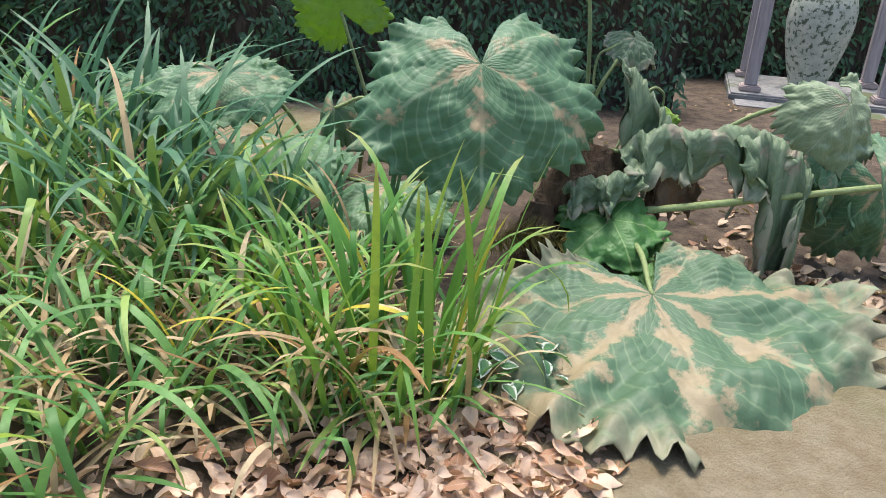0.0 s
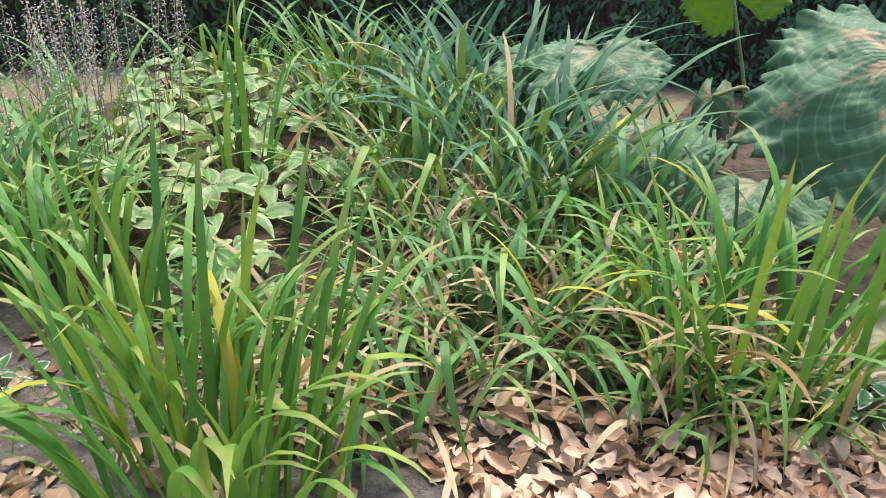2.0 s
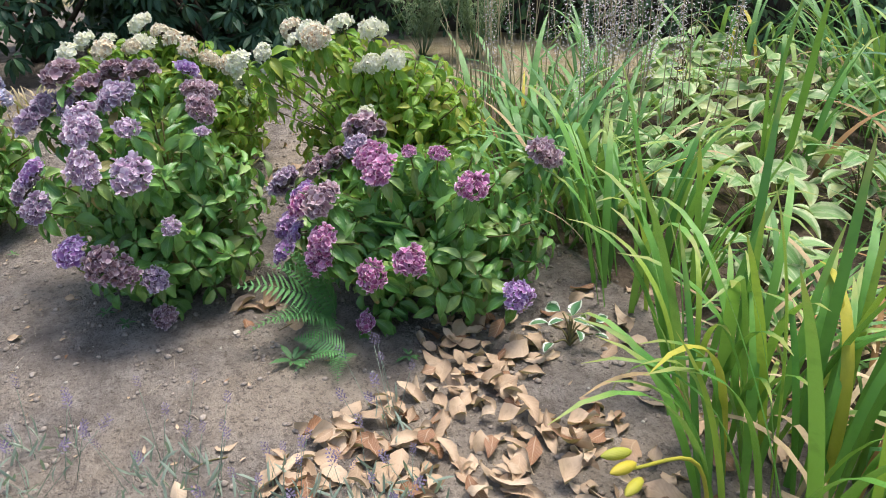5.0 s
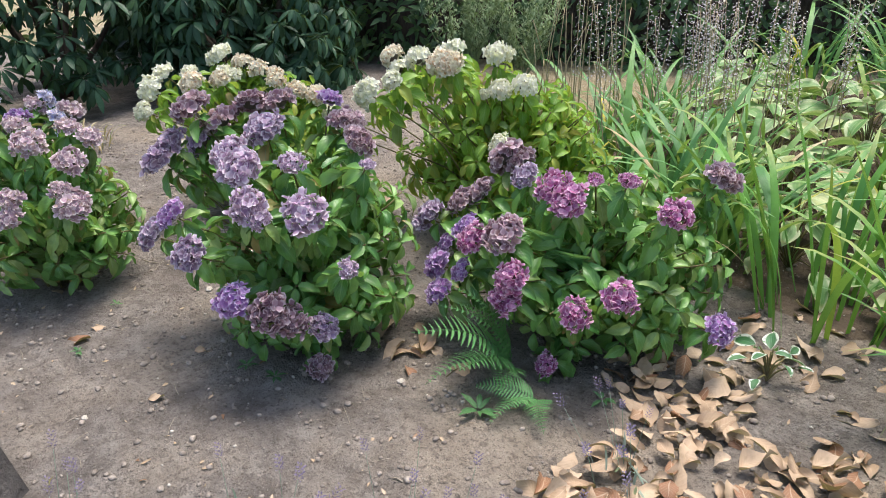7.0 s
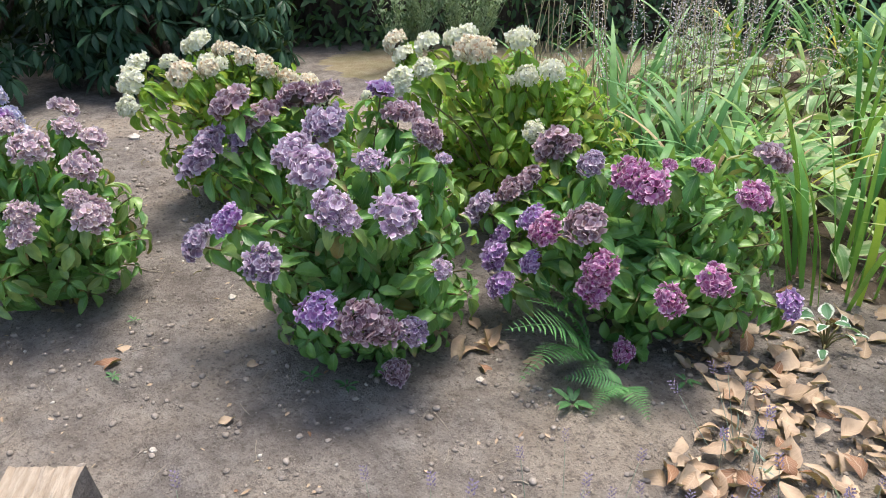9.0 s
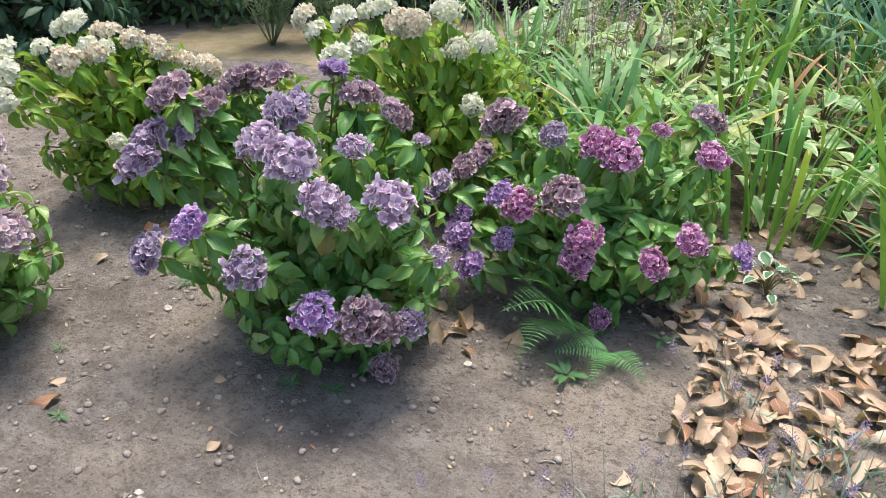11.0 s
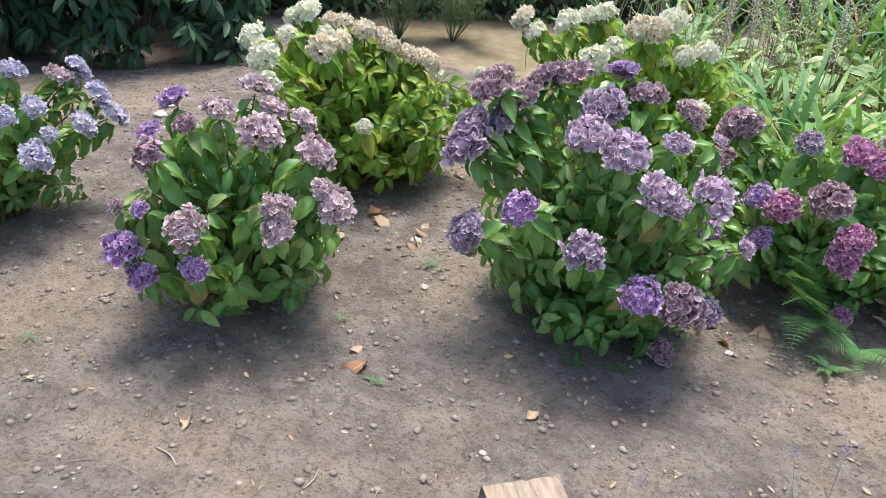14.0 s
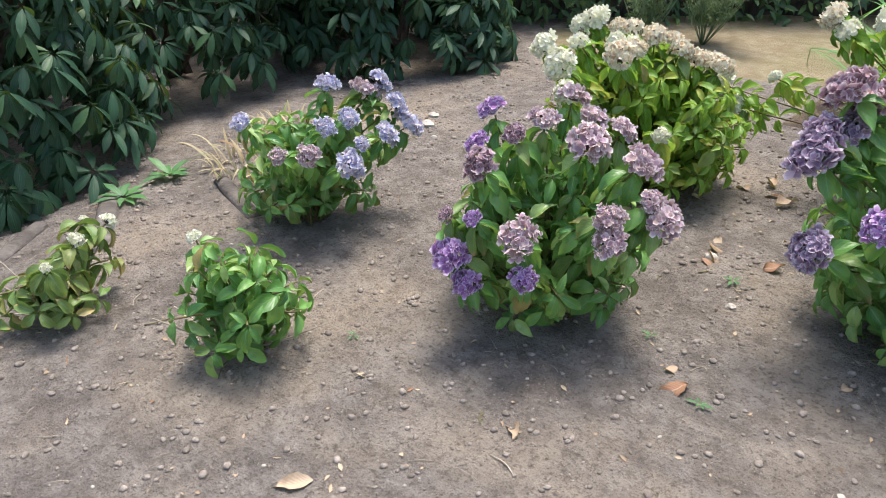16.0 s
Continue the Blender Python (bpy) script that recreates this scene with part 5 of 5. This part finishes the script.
def lavender(x, y, spread, leaves, spikes, seed):
    rr = random.Random(seed)
    t = thing("lavender", x, y, 0, "grey-green lavender with dark faded flower spikes", "lavender", "lavender along the bed")
    for i in range(leaves):
        a, r = rr.uniform(0, 6.28), spread * math.sqrt(rr.random())
        d = Vector((rr.gauss(0, 0.5), rr.gauss(0, 0.5), 1))
        piece("leaf", rr.choice(LAVLEAF), t, Matrix.Translation((r * math.cos(a), r * math.sin(a), rr.uniform(0, 0.07))) @ Vector((0, 0, 1)).rotation_difference(d).to_matrix().to_4x4() @ pose(0, 0, 0, 0, 0, rr.uniform(0, 360)))
    for i in range(spikes):
        a, r = rr.uniform(0, 6.28), spread * rr.uniform(0.2, 1)
        p = Vector((r * math.cos(a), r * math.sin(a), 0))
        q = p * 1.35 + Vector((rr.gauss(0, 0.05), rr.gauss(0, 0.05), rr.uniform(0.13, 0.27)))
        vv, ff, uu = tube((p, p.lerp(q, 0.5), q), 0.0013, 0.0009, 4, 2)
        st = piece("stem", mesh("stem", vv, ff, M["lavender_leaf"], uu), t, Matrix.Identity(4))
        piece("flower_spike", LAVHEAD, t, Matrix.Translation(q) @ Vector((0, 0, 1)).rotation_difference(q - p).to_matrix().to_4x4() @ Matrix.Scale(rr.uniform(0.7, 1.1), 4))


for i, (x, y, s, n, k) in enumerate(((-2.15, -0.08, 0.16, 60, 12), (-2.42, -0.30, 0.16, 60, 12), (-2.72, -0.62, 0.15, 50, 9), (-3.0, -0.98, 0.13, 20, 9), (-2.0, 0.2, 0.14, 50, 10), (-2.28, 0.34, 0.1, 10, 8))):
    lavender(x, y, s, n, k, 70 + i)


# ---- log block and rotten logs ----
def log_mesh(r, length, rr, sides=14):
    V, F, S, U = [], [], [], []
    prof = [rr.uniform(0.85, 1.1) for _ in range(sides)]
    rows = ((0, 0.96), (0.012, 1.0), (length * 0.5, 1.02), (length - 0.012, 1.0), (length, 0.96))
    for z, k in rows:
        for j in range(sides):
            a = 2 * math.pi * j / sides
            V.append((r * k * prof[j] * math.cos(a), r * k * prof[j] * math.sin(a), z))
            U.append((z, j / sides))
    for i in range(len(rows) - 1):
        for j in range(sides):
            a, b = i * sides + j, i * sides + (j + 1) % sides
            F.append((a, b, b + sides, a + sides))
            S.append(0)
    F += [tuple(range(sides))[::-1], tuple(range(len(V) - sides, len(V)))]
    S += [1, 1]
    return V, F, U, S


V, F, S = [], [], []
NB = 12
for j in range(NB + 1):
    for i in range(NB + 1):
        x, y = i / NB - 0.5, j / NB - 0.5
        split = 0.012 * max(0, 1 - abs(x + 0.12 - 0.1 * y) * 30) + 0.008 * max(0, 1 - abs(x - 0.2 + 0.2 * y) * 40)
        V.append((x * 0.18 * (1 + 0.05 * noise.noise((y * 4, 1, 0))), y * 0.30, 0.30 - split + 0.01 * noise.noise((x * 9, y * 2.5, 2.0))))
for j in range(NB):
    for i in range(NB):
        a = j * (NB + 1) + i
        F.append((a, a + 1, a + NB + 2, a + NB + 1))
        S.append(1)
rim = [i for i in range(NB + 1)] + [(j + 1) * (NB + 1) - 1 for j in range(1, NB + 1)] + [NB * (NB + 1) + i for i in range(NB - 1, -1, -1)] + [j * (NB + 1) for j in range(NB - 1, 0, -1)]
low = len(V)
for k in rim:
    V.append((V[k][0] * 1.06, V[k][1] * 1.03, -0.03))
for q in range(len(rim)):
    w = (q + 1) % len(rim)
    F.append((rim[q], low + q, low + w, rim[w]))
    S.append(0)
ob = new("log_block", mesh("log_block", V, F, [M["old_log"], M["wood_end"]], None, S, False))
ob.matrix_world = pose(-3.31, -1.19, -0.01, 11, 0, 45)
tagged(ob, "split wooden block standing on soil with pale cracked face", "log")
for i, (x, y, r, l, yaw) in enumerate(((-6.95, -1.25, 0.055, 0.6, 62), (-6.72, -0.75, 0.05, 0.55, 75), (-6.9, -1.6, 0.045, 0.5, 40), (-6.85, -0.35, 0.04, 0.4, 95))):
    v, f, u, s = log_mesh(r, l, random.Random(30 + i), 10)
    ob = new("rotten_log", mesh("rotten_log", v, f, [M["old_log"]], u, None, True))
    ob.matrix_world = pose(x, y, ground_z(x, y) + r * 0.1, 90, 0, yaw) @ Matrix.Diagonal((1, 0.6, 1, 1))
    tagged(ob, "grey rotten log edging the bed", "log", "edging logs")

# ---- rhododendrons ----
WHORLS = {}


def whorl_set(key, length, width, count):
    if key not in WHORLS:
        out = []
        for i in range(4):
            rr = random.Random(i + 3)
            parts = []
            n = count + rr.randrange(3)
            for q in range(n):
                a = 6.283 * q / n + rr.uniform(-0.2, 0.2)
                vv, ff, uu = broad_leaf(length * rr.uniform(0.8, 1.1), width, rr.uniform(0.3, 0.7), 0.3, n=4, cols=2, wide_at=0.55)
                parts.append((vv, ff, uu, aim((0, 0, 0), (math.cos(a), math.sin(a), rr.uniform(-1.9, -0.5) if i != 3 else rr.uniform(-0.7, 0.1)))))
            v, f, u = joined(parts)
            out.append(mesh("leaf_whorl", v, f, M[key], u))
            RAW[out[-1].name] = (v, f, u)
        WHORLS[key] = out
    return WHORLS[key]


def rhododendron(x, y, rx, ry, h, count, label, seed, size=1.0, key="rhodo", low=0.1, single=170):
    found = []
    rr = random.Random(seed)
    z0 = ground_z(x, y)
    t = thing("rhododendron", x, y, z0, label, "shrub", "rhododendrons round the bed")
    ws = whorl_set(key, 0.165, 0.052, 9)
    for i in range(8):
        a = rr.uniform(0, 6.28)
        e = Vector((math.cos(a) * rx * 0.7, math.sin(a) * ry * 0.7, h * rr.uniform(0.45, 0.85)))
        v, f, u = tube(((rr.uniform(-0.1, 0.1), rr.uniform(-0.1, 0.1), -0.05), e * 0.4 + Vector((0, 0, -0.05)), e), 0.04, 0.012, 7, 5, 0.1, i)
        piece("branch", mesh("branch", v, f, M["bark_and_shade"], u), t, Matrix.Identity(4))
    for i in range(count):
        a = rr.uniform(0, 6.283)
        c = rr.uniform(0.0, 1.0)
        s = math.sqrt(max(0, 1 - (c * 0.92) ** 2))
        k = (0.92 + 0.16 * noise.noise((math.cos(a) * 2 + seed, math.sin(a) * 2, c * 2.5))) * (rr.uniform(0.7, 0.9) if rr.random() < 0.3 else rr.uniform(0.93, 1.05))
        p = Vector((rx * s * math.cos(a) * k, ry * s * math.sin(a) * k, low + (h - low) * c * k))
        n = Vector((math.cos(a) * s * 0.55, math.sin(a) * s * 0.55, 0.8 + c))
        found.append((rr.choice(ws), Matrix.Translation(p) @ Vector((0, 0, 1)).rotation_difference(n).to_matrix().to_4x4() @ pose(0, 0, 0, 0, 0, rr.uniform(0, 360)) @ Matrix.Scale(size * rr.uniform(0.75, 1.15), 4)))
    put_leaves(t, found, "leaf_whorl", "foliage", single)


RH = "large dark rhododendron shrub with drooping leathery leaves"
rhododendron(-8.3, -1.65, 1.4, 1.3, 2.3, 900, RH, 1)
rhododendron(-9.1, 0.25, 1.4, 1.3, 2.5, 700, RH, 2, low=0.25)
rhododendron(-8.15, 1.75, 1.15, 1.0, 2.2, 750, RH, 3)
rhododendron(-9.6, -3.4, 1.6, 1.4, 2.5, 260, RH, 4, 1.4, single=60)
rhododendron(-10.3, 2.2, 1.5, 1.4, 2.8, 300, RH, 5, 1.4, single=60)

# ---- hedge and woods behind ----
SPRAYS = {}


def spray_set(key):
    if key not in SPRAYS:
        out = []
        for i in range(5):
            rr = random.Random(i + 50)
            parts = []
            for q in range(26):
                p = (rr.uniform(-0.02, 0.1), rr.uniform(-0.19, 0.19), rr.uniform(-0.19, 0.19))
                vv, ff, uu = broad_leaf(rr.uniform(0.08, 0.12), 0.038, rr.uniform(0.2, 0.8), 0.3, n=3, cols=2)
                parts.append((vv, ff, uu, aim(p, (rr.uniform(0.1, 0.8), rr.uniform(-0.7, 0.7), rr.uniform(-1.2, 0.2)), (1, 0, 0.5))))
            v, f, u = joined(parts)
            out.append((v, f, u))
        SPRAYS[key] = out
    return SPRAYS[key]


def hedge(x0, y0, x1, y1, h, key, label, seed, step=0.24, size=1.0, rough=0.12):
    """A clipped hedge between two points, its leafy face to the left of the way from the first to the second."""
    rr = random.Random(seed)
    t = thing("hedge", x0, y0, 0, label, "hedge")
    L = math.hypot(x1 - x0, y1 - y0)
    ux, uy = (x1 - x0) / L, (y1 - y0) / L
    nx, ny = uy, -ux
    yaw = math.degrees(math.atan2(ny, nx))
    n = max(2, int(L / 0.3))
    # dark sheet behind the leaves: the hedge's inner shade put in as colour
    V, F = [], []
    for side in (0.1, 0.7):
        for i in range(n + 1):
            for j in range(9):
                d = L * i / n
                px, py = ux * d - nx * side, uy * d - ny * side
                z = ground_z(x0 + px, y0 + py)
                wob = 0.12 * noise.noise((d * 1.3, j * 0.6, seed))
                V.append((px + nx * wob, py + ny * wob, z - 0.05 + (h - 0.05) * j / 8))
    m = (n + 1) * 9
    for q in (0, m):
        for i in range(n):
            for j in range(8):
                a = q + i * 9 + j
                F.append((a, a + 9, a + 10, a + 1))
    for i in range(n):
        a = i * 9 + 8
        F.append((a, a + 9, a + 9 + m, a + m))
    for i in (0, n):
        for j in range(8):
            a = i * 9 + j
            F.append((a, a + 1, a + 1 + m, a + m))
    piece("inner_growth", mesh("inner_growth", V, F, M["bark_and_shade"]), t, Matrix.Identity(4), "dark sheet standing in for shade inside the foliage")
    d, parts = 0.0, []
    while d < L:
        z = 0.1
        while z < h:
            dd, out = d + rr.uniform(-0.1, 0.1), rr.uniform(-0.04, rough) + rough * noise.noise((d * 1.2, z * 1.2, seed))
            px, py = ux * dd + nx * out, uy * dd + ny * out
            parts.append((*rr.choice(spray_set(key)), pose(px, py, ground_z(x0 + px, y0 + py) + z + rr.uniform(-0.08, 0.08), rr.uniform(-40, 40), rr.uniform(-20, 10), yaw + rr.uniform(-30, 30)) @ Matrix.Scale(size * rr.uniform(0.85, 1.2), 4)))
            z += step
        d += step
    v, f, u = joined(parts)
    tagged(piece("foliage", mesh("foliage", v, f, M[key], u), t, Matrix.Identity(4)), kind="stuff")


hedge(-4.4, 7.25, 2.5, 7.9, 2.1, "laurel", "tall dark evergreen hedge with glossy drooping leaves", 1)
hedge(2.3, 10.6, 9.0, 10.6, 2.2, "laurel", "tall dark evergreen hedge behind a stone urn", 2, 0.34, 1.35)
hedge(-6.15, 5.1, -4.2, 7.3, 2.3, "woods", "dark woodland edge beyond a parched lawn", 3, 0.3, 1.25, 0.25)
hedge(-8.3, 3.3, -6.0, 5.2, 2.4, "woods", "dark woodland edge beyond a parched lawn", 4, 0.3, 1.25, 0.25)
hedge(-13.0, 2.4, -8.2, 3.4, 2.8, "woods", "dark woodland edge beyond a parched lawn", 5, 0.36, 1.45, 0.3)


# ---- grey-green shrub and dry grass ----
def fine_shrub(x, y, h, label, seed):
    rr = random.Random(seed)
    z0 = ground_z(x, y)
    t = thing("shrub", x, y, z0, label, "shrub", "fine grey-green shrubs")
    vv, ff, uu = broad_leaf(0.05, 0.014, 0.3, n=2, cols=2)
    for i in range(24):
        a, r = rr.uniform(0, 6.28), rr.uniform(0.1, 0.5)
        e = Vector((math.cos(a) * r, math.sin(a) * r, h * rr.uniform(0.7, 1.05)))
        v, f, u = tube(((0, 0, -0.02), e * 0.5 + Vector((e.x * 0.1, e.y * 0.1, 0)), e), 0.004, 0.0015, 5, 3)
        piece("branch", mesh("branch", v, f, M["olive"], u), t, Matrix.Identity(4))
        parts = []
        for q in range(130):
            p = e * rr.uniform(0.2, 1.05)
            parts.append((vv, ff, uu, aim(p + Vector((rr.gauss(0, 0.03), rr.gauss(0, 0.03), 0)), (rr.gauss(0, 1), rr.gauss(0, 1), 0.8))))
        v, f, u = joined(parts)
        tagged(piece("foliage", mesh("foliage", v, f, M["olive"], u), t, Matrix.Identity(4)), kind="stuff")


fine_shrub(-6.55, 3.1, 1.05, "wispy grey-green shrub with thin upright branches", 1)
fine_shrub(-6.2, 3.45, 0.85, "wispy grey-green shrub with thin upright branches", 2)
strap_clump("grass_tuft", -6.75, -0.55, 0.22, 44, 0.22, 1.7, "dry_grass", "tuft of dry straw-coloured grass beneath a shrub", 0.3, seed=3)
strap_clump("grass_tuft", -6.95, -0.1, 0.22, 40, 0.22, 1.7, "dry_grass", "tuft of dry straw-coloured grass beneath a shrub", 0.3, seed=4)


# ---- urn in its timber frame ----
def lathe(profile, sides=40):
    V, F, U = [], [], []
    for i, (r, z) in enumerate(profile):
        for j in range(sides):
            a = 2 * math.pi * j / sides
            V.append((r * math.cos(a), r * math.sin(a), z))
            U.append((i / len(profile), j / sides))
    for i in range(len(profile) - 1):
        for j in range(sides):
            a, b = i * sides + j, i * sides + (j + 1) % sides
            F.append((a, b, b + sides, a + sides))
    F.append(tuple(range(sides))[::-1])
    return V, F, U


def box(sx, sy, sz, bevel=0.01, taper=1.0):
    bm = bmesh.new()
    bmesh.ops.create_cube(bm, size=1)
    for q in bm.verts:
        k = taper if q.co.z > 0 else 1
        q.co = Vector((q.co.x * sx * k, q.co.y * sy * k, (q.co.z + 0.5) * sz))
    bmesh.ops.bevel(bm, geom=bm.edges[:], offset=bevel, segments=2, affect="EDGES")
    me = bpy.data.meshes.new("box")
    bm.to_mesh(me)
    bm.free()
    return me


def boxed(mat, *a, **k):
    me = box(*a, **k)
    me.materials.append(mat)
    return me


UX, UY = 4.5, 9.2
UZ = ground_z(UX, UY)
pl = thing("plinth", UX, UY, UZ, "low mossy stone platform with a worn front step", "plinth")
piece("slab", boxed(M["plinth"], 1.9, 1.5, 0.12, 0.02), pl, pose(0, 0, -0.02, 0, 0, -17))
piece("step", boxed(M["plinth"], 1.7, 0.4, 0.07, 0.02), pl, pose(-0.35, -0.95, -0.02, 0, 0, -17), "mossy stone step")
prof = [(0.17, 0.0), (0.19, 0.01), (0.22, 0.1), (0.28, 0.3), (0.345, 0.55), (0.375, 0.78), (0.37, 0.95), (0.33, 1.1), (0.25, 1.2), (0.19, 1.25), (0.2, 1.29), (0.23, 1.31), (0.2, 1.32), (0.17, 1.28), (0.17, 1.0)]
urn = thing("urn", UX - 0.05, UY, UZ + 0.10, "tall rounded stoneware urn mottled with green lichen", "urn")
v, f, u = lathe(prof[:9])
piece("body", mesh("body", v, f, M["urn"], u), urn, Matrix.Identity(4))
v, f, u = lathe(prof[8:])
piece("neck", mesh("neck", v, f[:-1], M["urn"], u), urn, Matrix.Identity(4), "rolled rim")
for dx, dy in ((-0.72, -0.5), (0.72, -0.5), (-0.72, 0.5), (0.72, 0.5)):
    q = pose(UX, UY, UZ + 0.10, 0, 0, -17) @ Vector((dx, dy, 0))
    post = thing("post", q.x, q.y, q.z, "weathered grey oak post on a pinkish stone pad", "post", "posts round the urn")
    piece("pad", boxed(M["pad"], 0.24, 0.24, 0.07, 0.015), post, pose(0, 0, 0, 0, 0, -17), "pinkish stone pad")
    piece("shaft", boxed(M["post"], 0.14, 0.14, 2.3, 0.012), post, pose(0, 0, 0.07, 0, 0, -17))


# ---- iris seed pods ----
pods = thing("iris_seed_stalk", -1.42, 0.78, 0, "leaning iris stalk with plump yellow-green seed pods", "seed pods")
v, f, u = tube(((0, 0, -0.01), (0.0, -0.12, 0.38), (0.0, -0.36, 0.5)), 0.006, 0.004, 6, 6)
piece("stalk", mesh("stalk", v, f, M["yellow_blade"], u), pods, Matrix.Identity(4))
prof = [(0.002, 0.0), (0.008, 0.008), (0.0125, 0.025), (0.013, 0.04), (0.009, 0.06), (0.003, 0.072), (0.001, 0.074)]
v, f, u = lathe(prof, 9)
POD = mesh("pod", v, f, M["yellow_blade"], u)
for k, (dx, dz, turn) in enumerate(((0.0, 0.0, 0), (0.02, -0.025, 25), (-0.015, 0.02, -18))):
    piece("pod", POD, pods, pose(dx, -0.33, 0.5 + dz, 80, turn, turn * 0.5), "plump yellow-green pod")
